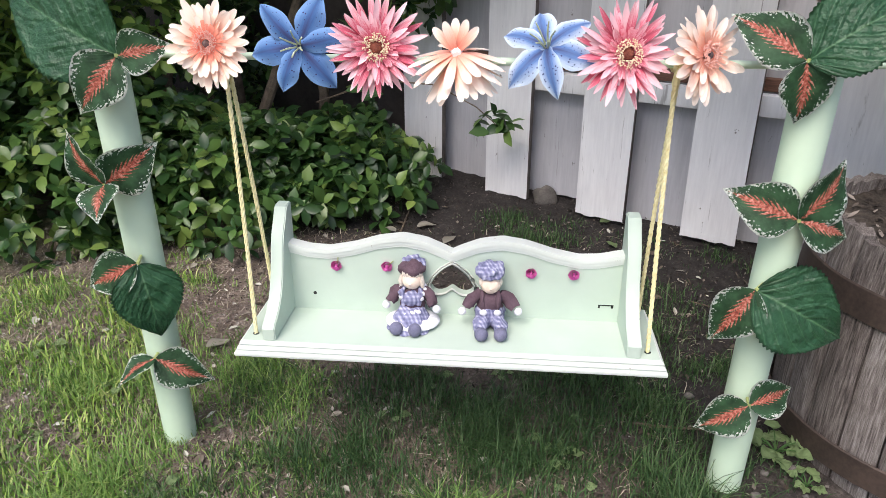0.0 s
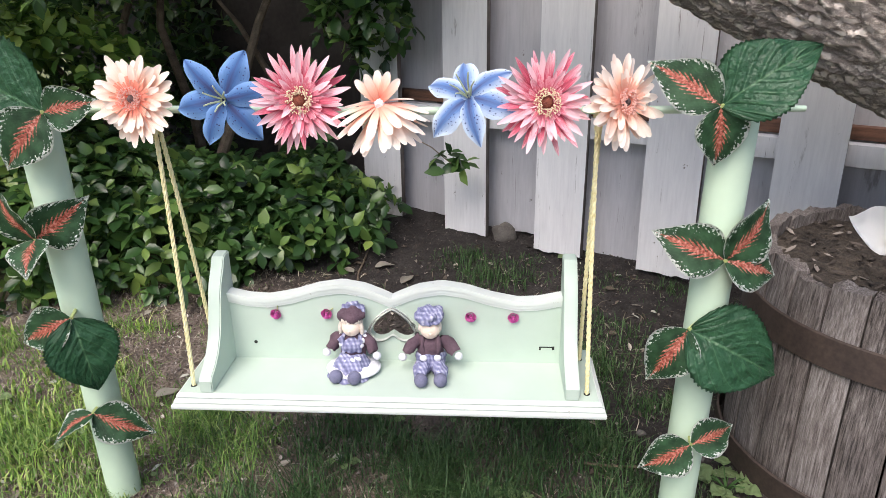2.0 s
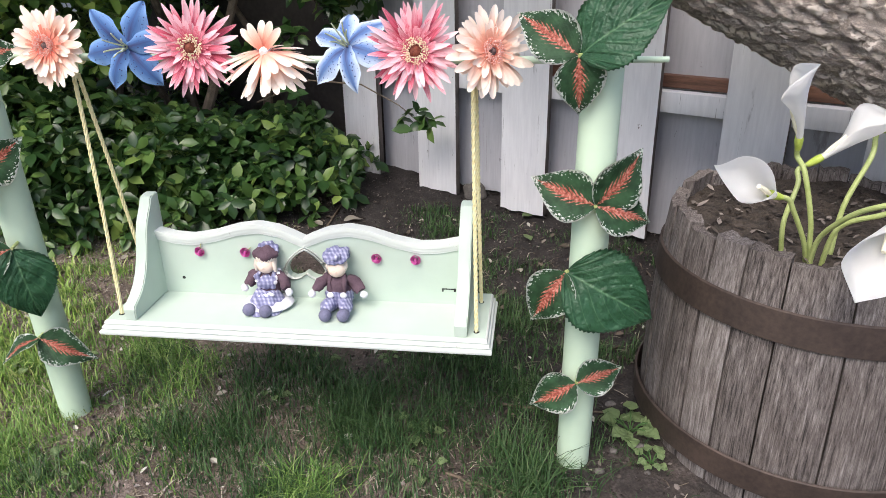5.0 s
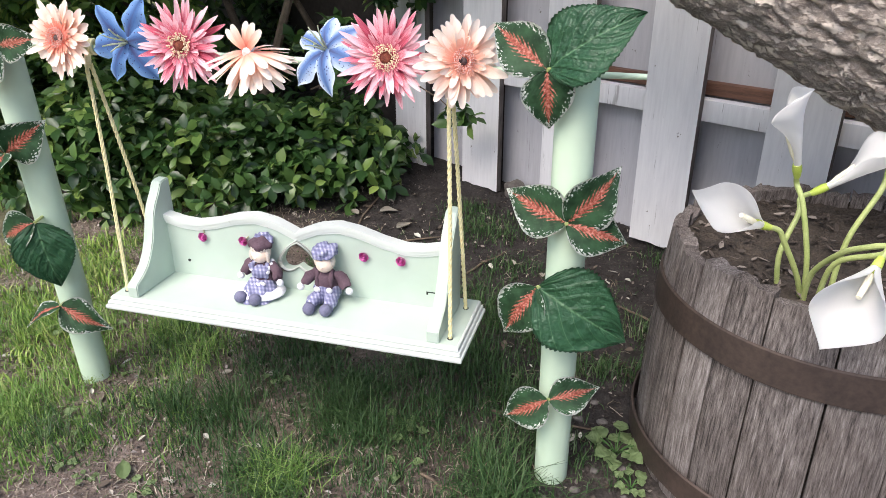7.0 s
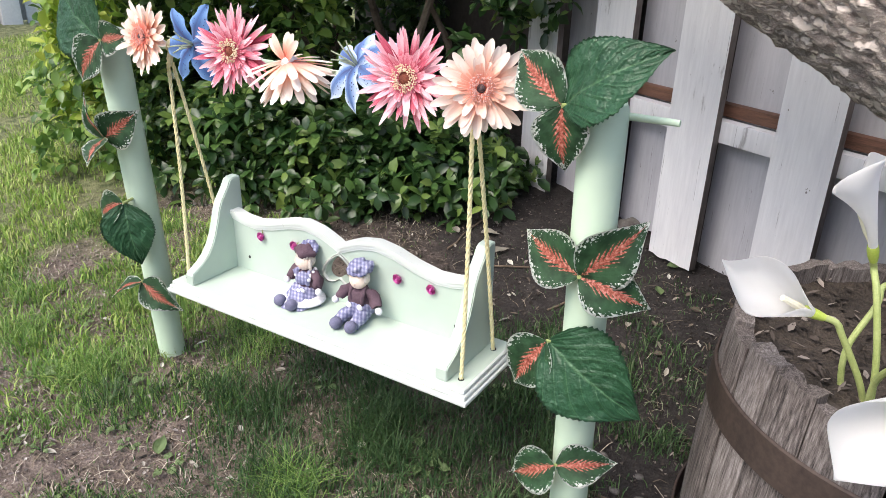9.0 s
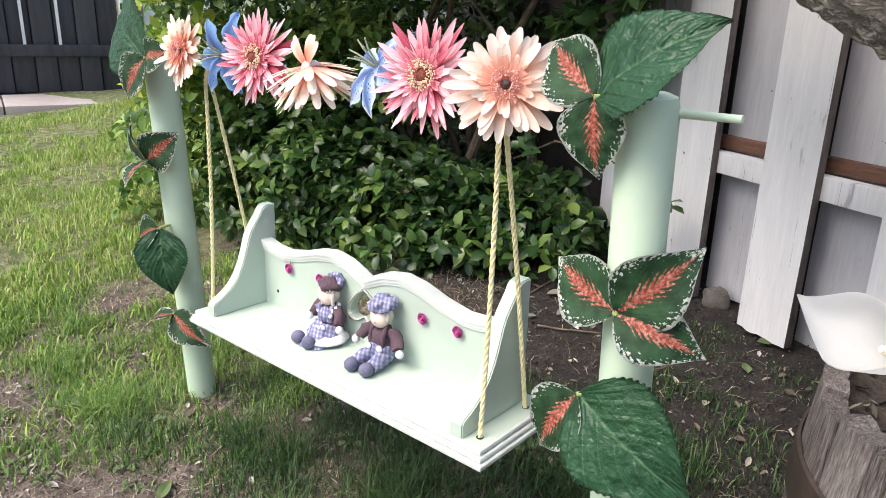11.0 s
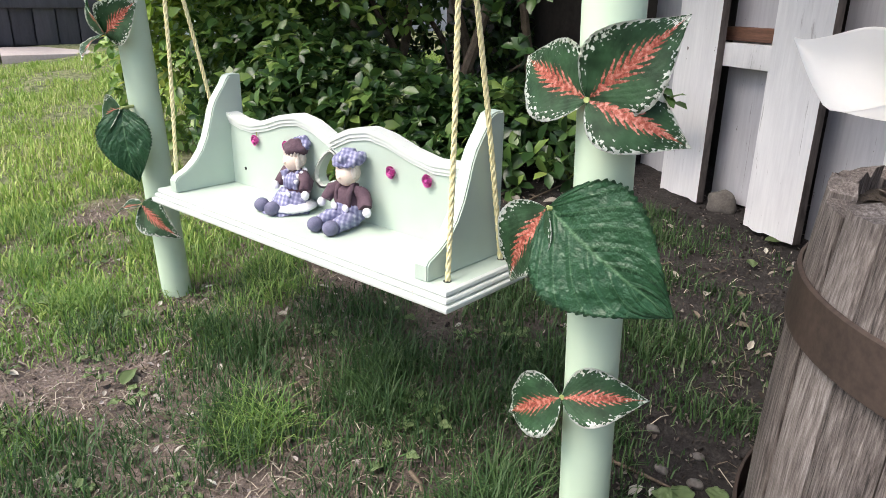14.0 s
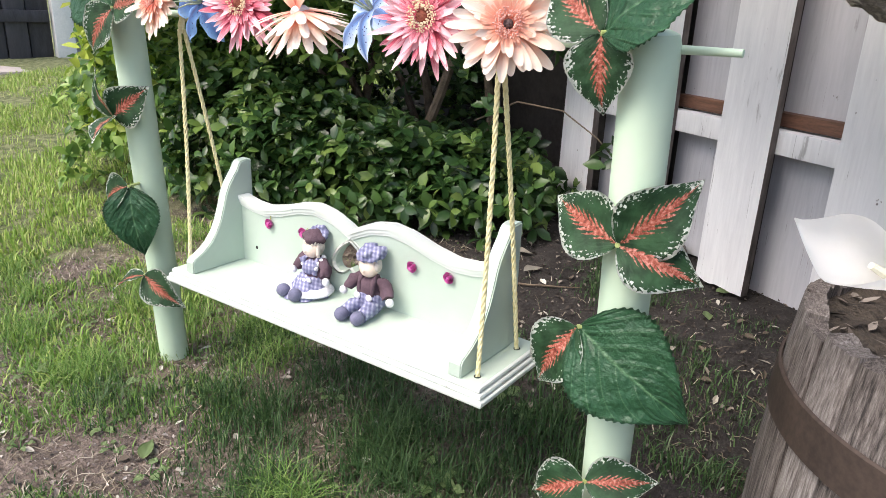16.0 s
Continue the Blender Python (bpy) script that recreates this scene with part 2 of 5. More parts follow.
def plain_leaf():
    m, n, l, b = mat_new("green_leaf_cloth", 0.36)
    uv, side, along = uv_split(n, l)
    co = n.new("ShaderNodeTexCoord").outputs["Object"]
    soft = noise_node(n, l, co, 40, 4)
    vein = herringbone(n, l, side, along, 38, 0.45)
    cross = noise_node(n, l, co, 62, 3)
    green = ramp(n, [(0.3, (0.026, 0.100, 0.042)), (0.7, (0.048, 0.150, 0.068))])
    l.new(soft.outputs[0], green.inputs[0])
    line = ramp(n, [(0.96, (0, 0, 0)), (1.0, (1, 1, 1))])
    l.new(vein, line.inputs[0])
    rib = ramp(n, [(0.0, (1, 1, 1)), (0.045, (0, 0, 0))])
    l.new(side, rib.inputs[0])
    v = math_node(n, l, "MAXIMUM", math_node(n, l, "MULTIPLY", line.outputs[0], 0.30), math_node(n, l, "MULTIPLY", rib.outputs[0], 0.8))
    l.new(mix_col(n, l, v, green.outputs[0], (0.16, 0.32, 0.16)), b.inputs["Base Color"])
    h = math_node(n, l, "ADD", math_node(n, l, "MULTIPLY", math_node(n, l, "MAXIMUM", vein, 0.0), -0.22), math_node(n, l, "MULTIPLY", cross.outputs[0], 0.95))
    b.inputs["Sheen Weight"].default_value = 0.05
    bump(n, l, b, h, 1.0, 0.007)
    return m


def petal_mat(name, inner, mid, outer, streak=0.5, spots=None, per=0.25):
    """Cloth petal: tones from the foot to the tip, streaked lengthwise; spots in a lily's."""
    m, n, l, b = mat_new(name, 0.75)
    uv, side, along = uv_split(n, l)
    mp = n.new("ShaderNodeMapping")
    mp.inputs["Scale"].default_value = (9, 1.2, 1)
    l.new(uv, mp.inputs[0])
    st = noise_node(n, l, mp.outputs[0], 2.2, 4)
    rnd = n.new("ShaderNodeObjectInfo").outputs["Random"]
    f = math_node(n, l, "ADD", along, math_node(n, l, "MULTIPLY", math_node(n, l, "SUBTRACT", st.outputs[0], 0.5), streak))
    f = math_node(n, l, "ADD", f, math_node(n, l, "MULTIPLY", math_node(n, l, "SUBTRACT", rnd, 0.5), per))
    if spots:
        f = math_node(n, l, "ADD", math_node(n, l, "MULTIPLY", f, 0.30), math_node(n, l, "MULTIPLY", side, 0.72))
    r = ramp(n, [(0.10 if spots else 0.05, inner), (0.34 if spots else 0.48, mid), (0.86, outer)])
    l.new(f, r.inputs[0])
    col = r.outputs[0]
    if spots:
        co = n.new("ShaderNodeTexCoord").outputs["Object"]
        vor = n.new("ShaderNodeTexVoronoi")
        vor.inputs["Scale"].default_value = 210
        l.new(co, vor.inputs["Vector"])
        d = ramp(n, [(0.20, (1, 1, 1)), (0.28, (0, 0, 0))])
        l.new(vor.outputs["Distance"], d.inputs[0])
        lim = ramp(n, [(0.30, (0, 0, 0)), (0.36, (1, 1, 1)), (0.72, (1, 1, 1)), (0.80, (0, 0, 0))])
        l.new(math_node(n, l, "ADD", side, math_node(n, l, "MULTIPLY", math_node(n, l, "SUBTRACT", st.outputs[0], 0.5), 0.9)), lim.inputs[0])
        col = mix_col(n, l, math_node(n, l, "MULTIPLY", d.outputs[0], lim.outputs[0]), col, spots)
    l.new(col, b.inputs["Base Color"])
    b.inputs["Sheen Weight"].default_value = 0.15
    bump(n, l, b, st.outputs[0], 0.35, 0.0012)
    t = n.new("ShaderNodeBsdfTranslucent")
    l.new(col, t.inputs[0])
    mx = n.new("ShaderNodeMixShader")
    mx.inputs[0].default_value = 0.22
    l.new(b.outputs[0], mx.inputs[1])
    l.new(t.outputs[0], mx.inputs[2])
    l.new(mx.outputs[0], n["Material Output"].inputs[0])
    return m


VARIEGATED, GREENLEAF = variegated_leaf(), plain_leaf()
PEACH = petal_mat("peach_petal", (0.80, 0.20, 0.13), (0.88, 0.52, 0.38), (0.92, 0.80, 0.70), 0.35)
PINK = petal_mat("pink_petal", (0.34, 0.02, 0.05), (0.70, 0.13, 0.20), (0.92, 0.60, 0.65), 1.2, None, 0.75)
BLUE = petal_mat("blue_petal", (0.035, 0.05, 0.16), (0.045, 0.125, 0.33), (0.18, 0.34, 0.64), 0.9, (0.03, 0.03, 0.12))
BLUEPALE = petal_mat("pale_blue_petal", (0.06, 0.085, 0.22), (0.10, 0.20, 0.45), (0.62, 0.74, 0.90), 0.9, (0.03, 0.03, 0.12))
WHITEPETAL = island_mat("white_lily_cloth", [(0.0, (0.90, 0.90, 0.89)), (1.0, (0.92, 0.92, 0.91))], 0.6, 0.45, 0.3)
DISC_DARK = mottled("flower_eye", (0.03, 0.025, 0.03), (0.20, 0.13, 0.12), 260, 0.9, None, 700, 1.0, 0.002)
DISC_RED = mottled("flower_eye_red", (0.10, 0.02, 0.015), (0.32, 0.09, 0.05), 260, 0.9, None, 700, 1.0, 0.002)
FRINGE_PINK = mottled("pink_fringe", (0.62, 0.20, 0.16), (0.90, 0.62, 0.52), 240, 0.8)
FRINGE_CREAM = mottled("cream_fringe", (0.66, 0.44, 0.26), (0.92, 0.82, 0.62), 240, 0.8)
CALYX = mottled("white_calyx", (0.70, 0.68, 0.64), (0.84, 0.83, 0.80), 60, 0.6)
SKIN = mottled("doll_face", (0.78, 0.60, 0.48), (0.88, 0.73, 0.62), 60, 0.45)
HAIR = mottled("doll_hair", (0.50, 0.43, 0.37), (0.76, 0.68, 0.60), 240, 0.8)
MAROON = mottled("maroon_cloth", (0.060, 0.032, 0.046), (0.125, 0.078, 0.098), 60, 0.9, None, 500, 0.4, 0.001)
SHOE = mottled("slate_felt", (0.10, 0.10, 0.16), (0.18, 0.18, 0.27), 80, 0.9, None, 500, 0.4, 0.001)
LACE = mottled("white_lace", (0.55, 0.55, 0.60), (0.84, 0.83, 0.85), 160, 0.85, None, 600, 0.5, 0.001)


def plaid_mat():
    m, n, l, b = mat_new("violet_plaid", 0.85)
    co = n.new("ShaderNodeTexCoord").outputs["Object"]
    s = n.new("ShaderNodeSeparateXYZ")
    l.new(co, s.inputs[0])
    a = math_node(n, l, "SINE", math_node(n, l, "MULTIPLY", math_node(n, l, "ADD", s.outputs[0], math_node(n, l, "MULTIPLY", s.outputs[1], 0.6)), 820))
    c = math_node(n, l, "SINE", math_node(n, l, "MULTIPLY", math_node(n, l, "ADD", s.outputs[2], math_node(n, l, "MULTIPLY", s.outputs[1], 0.5)), 820))
    f = math_node(n, l, "ADD", math_node(n, l, "ADD", math_node(n, l, "MULTIPLY", a, 0.16), math_node(n, l, "MULTIPLY", c, 0.09)), 0.46)
    r = ramp(n, [(0.12, (0.10, 0.105, 0.20)), (0.5, (0.22, 0.225, 0.36)), (0.80, (0.46, 0.46, 0.58)), (1.0, (0.66, 0.65, 0.70))])
    crease = noise_node(n, l, co, 90, 4)
    l.new(math_node(n, l, "ADD", f, math_node(n, l, "MULTIPLY", math_node(n, l, "SUBTRACT", crease.outputs[0], 0.5), 1.1)), r.inputs[0])
    l.new(r.outputs[0], b.inputs["Base Color"])
    return m


PLAID = plaid_mat()
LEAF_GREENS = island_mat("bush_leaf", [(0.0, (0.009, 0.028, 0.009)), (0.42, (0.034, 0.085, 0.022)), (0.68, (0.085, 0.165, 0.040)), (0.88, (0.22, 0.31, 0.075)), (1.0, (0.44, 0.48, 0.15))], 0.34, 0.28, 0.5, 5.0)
# yellower leaves of the lawn side, with its sunlight put into their colour
YOUNG_LIT_GREENS = island_mat("young_lit_leaf", [(0.0, (0.16, 0.28, 0.03)), (0.6, (0.34, 0.46, 0.06)), (1.0, (0.58, 0.62, 0.14))], 0.4, 0.35, 0.4)
LEAF_LIT = island_mat("lit_bush_leaf", [(0.0, (0.035, 0.085, 0.020)), (0.40, (0.10, 0.20, 0.042)), (0.66, (0.20, 0.32, 0.065)), (0.86, (0.36, 0.47, 0.11)), (1.0, (0.54, 0.58, 0.20))], 0.34, 0.32, 0.5, 5.0)
# one grass in three tones: sun and shade are in the blade colours
FRESH_LIT_MAT = island_mat("fresh_lit_blade", [(0.0, (0.060, 0.140, 0.032)), (0.6, (0.18, 0.31, 0.072)), (0.86, (0.37, 0.47, 0.16)), (1.0, (0.60, 0.58, 0.38))], 0.5, 0.3, 0.3, 2.2)
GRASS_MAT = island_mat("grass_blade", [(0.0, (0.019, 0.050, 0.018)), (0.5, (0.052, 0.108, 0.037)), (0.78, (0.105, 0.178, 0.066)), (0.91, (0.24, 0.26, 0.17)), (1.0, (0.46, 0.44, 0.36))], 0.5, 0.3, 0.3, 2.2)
LAWN_LIT_MAT = island_mat("lawn_lit_blade", [(0.0, (0.11, 0.22, 0.040)), (0.4, (0.27, 0.41, 0.08)), (0.7, (0.42, 0.51, 0.15)), (0.88, (0.53, 0.54, 0.25)), (1.0, (0.66, 0.61, 0.42))], 0.5, 0.3, 0.3, 2.2)
WEED_MAT = island_mat("weed_leaf", [(0.0, (0.07, 0.16, 0.045)), (0.6, (0.17, 0.28, 0.095)), (1.0, (0.36, 0.43, 0.24))], 0.55, 0.25, 0.3)
LITTER_MAT = island_mat("dead_leaf", [(0.0, (0.06, 0.045, 0.035)), (0.5, (0.17, 0.14, 0.11)), (0.75, (0.34, 0.31, 0.26)), (1.0, (0.58, 0.57, 0.50))], 0.8, 0.1, 0.2)
STRAW_MAT = island_mat("straw", [(0.0, (0.12, 0.095, 0.07)), (0.6, (0.28, 0.235, 0.175)), (1.0, (0.52, 0.47, 0.38))], 0.8, 0.1, 0.2)
DRY_LIT_CRUMB = island_mat("dry_lit_crumb", [(0.0, (0.10, 0.082, 0.072)), (0.6, (0.27, 0.228, 0.205)), (1.0, (0.52, 0.47, 0.43))], 0.9, 0.0, 0.2)
CHIP_MAT = island_mat("wood_chip", [(0.0, (0.022, 0.018, 0.015)), (0.7, (0.085, 0.07, 0.06)), (1.0, (0.28, 0.245, 0.215))], 0.9, 0.0, 0.2)


def ground_mat():
    """Dark crumbly soil with straw-like thatch, sun and shade toned in; greener away from the bed."""
    m, n, l, b = mat_new("garden_ground", 0.95)
    co = n.new("ShaderNodeTexCoord").outputs["Object"]
    big = noise_node(n, l, co, 3.2, 4)
    mid = noise_node(n, l, co, 26, 5)
    fine = noise_node(n, l, co, 150, 5, None, 0.7)
    r = ramp(n, [(0.30, (0.024, 0.019, 0.016)), (0.52, (0.10, 0.082, 0.071)), (0.74, (0.27, 0.235, 0.21))])
    l.new(math_node(n, l, "ADD", math_node(n, l, "MULTIPLY", fine.outputs[0], 0.55), math_node(n, l, "MULTIPLY", mid.outputs[0], 0.45)), r.inputs[0])
    s = n.new("ShaderNodeSeparateXYZ")
    l.new(co, s.inputs[0])
    # soil colour lightened for the sunny left, darkened for the shaded bed side
    shade_pos = math_node(n, l, "ADD", math_node(n, l, "MULTIPLY", s.outputs[0], 1.1), math_node(n, l, "MULTIPLY", math_node(n, l, "SUBTRACT", s.outputs[1], 1.15), 0.9))
    shade_pos = math_node(n, l, "ADD", shade_pos, math_node(n, l, "MULTIPLY", math_node(n, l, "SUBTRACT", big.outputs[0], 0.4), 1.4))
    shade_tint = ramp(n, [(0.0, (2.2, 2.06, 1.97)), (0.75, (0.40, 0.40, 0.42))])
    l.new(shade_pos, shade_tint.inputs[0])
    shaded_soil = mix_col(n, l, 1.0, r.outputs[0], shade_tint.outputs[0], "MULTIPLY")
    lawn = ramp(n, [(0.35, (0.10, 0.125, 0.045)), (0.65, (0.30, 0.31, 0.15))])
    l.new(mid.outputs[0], lawn.inputs[0])
    far = math_node(n, l, "ADD", math_node(n, l, "MULTIPLY", math_node(n, l, "ADD", s.outputs[0], 0.9), -1.3), math_node(n, l, "MULTIPLY", math_node(n, l, "SUBTRACT", big.outputs[0], 0.5), 2.4))
    fm = ramp(n, [(0.0, (0, 0, 0)), (0.8, (1, 1, 1))])
    l.new(far, fm.inputs[0])
    l.new(mix_col(n, l, fm.outputs[0], shaded_soil, lawn.outputs[0]), b.inputs["Base Color"])
    h = math_node(n, l, "ADD", math_node(n, l, "MULTIPLY", mid.outputs[0], 0.6), math_node(n, l, "MULTIPLY", fine.outputs[0], 0.6))
    bump(n, l, b, h, 1.0, 0.030)
    return m


GROUND = ground_mat()


# ---- building tools ----
def thing(name, loc, label, category, group="", kind=""):
    ob = new(name)
    ob.location = loc
    ob.empty_display_size = 0.05
    return tagged(ob, label, category, group, kind)


def adopt(ob, parent):
    ob.parent = parent
    if parent.parent is None:
        ob.matrix_parent_inverse = parent.matrix_basis.inverted()
    return ob


def mesh_of(name, bm, *mats, smooth=True, sharp=0.6):
    me = bpy.data.meshes.new(name)
    bm.normal_update()
    for f in bm.faces:
        f.smooth = smooth
    if smooth and sharp:
        for e in bm.edges:
            if len(e.link_faces) == 2 and e.calc_face_angle(0) > sharp:
                e.smooth = False
    bm.to_mesh(me)
    bm.free()
    for m in mats:
        me.materials.append(m)
    return me


def part(name, bm, material, parent=None, label="", smooth=True, sharp=0.6):
    ob = new(name, mesh_of(name, bm, *(material if isinstance(material, (list, tuple)) else (material,)), smooth=smooth, sharp=sharp))
    if parent is not None:
        adopt(ob, parent)
    return tagged(ob, label)


def piece(name, me, m, parent):
    ob = new(name, me)
    adopt(ob, parent)
    ob.matrix_basis = m
    return ob


def big_mesh(name, verts, faces, material, parent=None):
    me = bpy.data.meshes.new(name)
    me.from_pydata([tuple(v) for v in verts], [], [tuple(f) for f in faces])
    me.materials.append(material)
    ob = new(name, me)
    return adopt(ob, parent) if parent is not None else ob


def box(bm, lo, hi, m=Matrix(), bev=0.0, mi=0):
    r = bmesh.ops.create_cube(bm, size=1)
    c, s = (Vector(lo) + Vector(hi)) / 2, Vector(hi) - Vector(lo)
    for v in r["verts"]:
        v.co = Vector(v.co[k] * s[k] + c[k] for k in range(3))
    if bev:
        es = list({e for v in r["verts"] for e in v.link_edges})
        out = bmesh.ops.bevel(bm, geom=es, offset=bev, segments=2, affect="EDGES", profile=0.6)
        vs = list({v for f in out["faces"] for v in f.verts} | {v for v in r["verts"] if v.is_valid})
    else:
        vs = r["verts"]
    fs = {f for v in vs for f in v.link_faces}
    for f in fs:
        f.material_index = mi
    bmesh.ops.transform(bm, matrix=m, verts=vs)
    return vs


def ball(bm, c, r, m=Matrix(), seg=14, mi=0):
    r = (r, r, r) if isinstance(r, (int, float)) else r
    o = bmesh.ops.create_uvsphere(bm, u_segments=seg, v_segments=max(6, seg * 2 // 3), radius=1)
    for v in o["verts"]:
        v.co = Vector(v.co[k] * r[k] + c[k] for k in range(3))
    for f in {f for v in o["verts"] for f in v.link_faces}:
        f.material_index = mi
    bmesh.ops.transform(bm, matrix=m, verts=o["verts"])
    return o["verts"]


def tube(bm, pts, radii, sides=10, mi=0, caps=True):
    """A round tube along points, its radius from point to point."""
    pts = [Vector(p) for p in pts]
    if isinstance(radii, (int, float)):
        radii = [radii] * len(pts)
    rings, side = [], None
    for k, p in enumerate(pts):
        d = (pts[min(k + 1, len(pts) - 1)] - pts[max(k - 1, 0)]).normalized()
        if side is None:
            side = d.orthogonal().normalized()
        side = (side - d * side.dot(d)).normalized()
        up = d.cross(side)
        rings.append([bm.verts.new(p + (side * math.cos(a) + up * math.sin(a)) * radii[k]) for a in (math.tau * j / sides for j in range(sides))])
    for a, b in zip(rings, rings[1:]):
        for j in range(sides):
            f = bm.faces.new((a[j], a[(j + 1) % sides], b[(j + 1) % sides], b[j]))
            f.material_index = mi
    if caps:
        for ring in (rings[0][::-1], rings[-1]):
            bm.faces.new(ring).material_index = mi
    return rings


def prism(bm, outline, y0, y1, m=Matrix(), hole=None):
    """A board: an outline in x and z, with an optional hole, from y0 to y1."""
    loops = []
    for y in (y0, y1):
        edges, vs = [], []
        for loop in ([outline] + ([hole] if hole else [])):
            ring = [bm.verts.new((x, y, z)) for x, z in loop]
            edges += [bm.edges.new((ring[k], ring[(k + 1) % len(ring)])) for k in range(len(ring))]
            vs.append(ring)
        bmesh.ops.triangle_fill(bm, edges=edges, use_beauty=True)
        loops.append(vs)
    for a, b in zip(*loops):
        for k in range(len(a)):
            bm.faces.new((a[k], a[(k + 1) % len(a)], b[(k + 1) % len(b)], b[k]))
    bmesh.ops.recalc_face_normals(bm, faces=bm.faces[:])
    bmesh.ops.transform(bm, matrix=m, verts=[v for vs in loops for ring in vs for v in ring])


def ground_z(x, y):
    t = min(max(y, 0.1), 3.2)
    z = 0.1 * (t - 0.89) + (0.02 * (y - 3.2) if 3.2 < y < 9 else 0.116 if y >= 9 else 0)
    if abs(x) < 7 and abs(y) < 7:
        z += 0.012 * noise.noise((x * 3.1, y * 3.1, 2.0)) + 0.006 * noise.noise((x * 11, y * 11, 5.0))
    return z


# ---- ground ----
xs = sorted({round(math.sinh(k / 75 * 5.6) * 1.1 - 0.2, 4) for k in range(-75, 76)})
ys = sorted({round(math.sinh(k / 75 * 5.6) * 1.1 + 1.2, 4) for k in range(-75, 76)})
gv = [(x, y, ground_z(x, y)) for y in ys for x in xs]
w = len(xs)
gf = [(j * w + i, j * w + i + 1, (j + 1) * w + i + 1, (j + 1) * w + i) for j in range(len(ys) - 1) for i in range(w - 1)]
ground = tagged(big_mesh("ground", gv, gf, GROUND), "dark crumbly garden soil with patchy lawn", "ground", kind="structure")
for f in ground.data.polygons:
    f.use_smooth = True

# ---- fence ----
FO, FU, FNRM = Vector((0, 2.367, 0)), Vector((0.8404, -0.542, 0)), Vector((-0.542, -0.8404, 0))
FM = Matrix(((FU.x, FNRM.x, 0, FO.x), (FU.y, FNRM.y, 0, FO.y), (0, 0, 1, 0), (0, 0, 0, 1)))
fence = thing("fence", (0.5, 2.05, 0.1), "weathered white-painted board fence behind the swing", "fence", kind="structure")


def plank(s0, s1, d0, d1, z0, z1, seed):
    """A board with split, uneven lower end and slightly waving edges."""
    rnd = random.Random(seed)
    bm = bmesh.new()
    n = 9
    cols = []
    for k in range(n + 1):
        s = s0 + (s1 - s0) * k / n
        low = z0 + rnd.uniform(-0.003, 0.003)
        cols.append([(s, low), (s, low + 0.25), (s, z1)])
    rings = []
    for d in (d0, d1):
        rings.append([[bm.verts.new(FM @ Vector((s + rnd.uniform(-0.0012, 0.0012), d, z))) for s, z in c] for c in cols])
    for k in range(n):
        for j in range(2):
            for side, r in enumerate(rings):
                q = (r[k][j], r[k + 1][j], r[k + 1][j + 1], r[k][j + 1])
                bm.faces.new(q if side else q[::-1])
        for j in (0, 2):
            bm.faces.new((rings[0][k][j], rings[0][k + 1][j], rings[1][k + 1][j], rings[1][k][j]))
    for k in (0, n):
        for j in range(2):
            bm.faces.new((rings[0][k][j], rings[0][k][j + 1], rings[1][k][j + 1], rings[1][k][j])).material_index = 1
    bmesh.ops.recalc_face_normals(bm, faces=bm.faces[:])
    return bm


for k in range(0, 9):
    s0 = -0.159 + 0.3275 * k
    base = ground_z(*(FO + FU * (s0 + 0.07)).to_2d())
    part("plank", plank(s0, s0 + 0.155, -0.022, 0.0, max(0.115, base) + (0.012 if k > 1 else 0.004), 1.6, k), (FENCE, DARK_EDGE), fence)
    part("back_plank", plank(s0 + 0.108, s0 + 0.334, -0.110, -0.088, base + 0.005, 1.6, 50 + k), (FENCE_GREY_SHADE, DARK_EDGE), fence)
for z0, z1, d0, d1, m in ((0.492, 0.548, -0.062, -0.024, FENCE), (0.552, 0.585, -0.091, -0.060, BROWNRAIL), (1.30, 1.36, -0.062, -0.024, FENCE)):
    bm = bmesh.new()
    box(bm, (-0.18, d0, z0), (2.7, d1, z1), FM, 0.003)
    part("rail", bm, m, fence)

# added sheet, no known wall: its dark colour holds the shade in the gaps
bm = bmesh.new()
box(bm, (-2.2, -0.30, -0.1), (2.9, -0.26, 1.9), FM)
tagged(part("wall_dark", bm, mottled("gap_dark", (0.030, 0.025, 0.023), (0.075, 0.064, 0.058), 6, 0.9)), "added dark sheet that blackens the gaps behind fence and bush", "wall", kind="structure")

# ---- swing frame ----
def post_axis(side, z):
    return Vector((0.515 - 0.005 * (z - 0.35), 1.004 - 0.06 * (z - 0.35), z)) if side > 0 else Vector((-0.518 + 0.012 * (z - 0.35), 1.126 - 0.056 * (z - 0.35), z))


frame_thing = thing("swing_stand", (0, 1.07, 0.02), "mint-painted pipe swing stand with a thin crossbar", "swing stand")
for side in (-1, 1):
    bm = bmesh.new()
    zs = [-0.06, 0.05, 0.3, 0.55, 0.775, 0.786, 0.790]
    tube(bm, [post_axis(side, z) for z in zs], [0.0305] * 5 + [0.027, 0.018], 32)
    part("post", bm, PVC, frame_thing)
bm = bmesh.new()
ends = (Vector((-0.56, 1.108, 0.772)), Vector((0.605, 0.975, 0.772)))
tube(bm, [ends[0].lerp(ends[1], k / 12) + Vector((0, 0, -0.004 * math.sin(math.pi * k / 12))) for k in range(13)], [0.0057] * 11 + [0.0052, 0.0042], 14)
part("crossbar", bm, PVC, frame_thing)


def bar_at(x):
    return ends[0].lerp(ends[1], (x - ends[0].x) / (ends[1].x - ends[0].x))


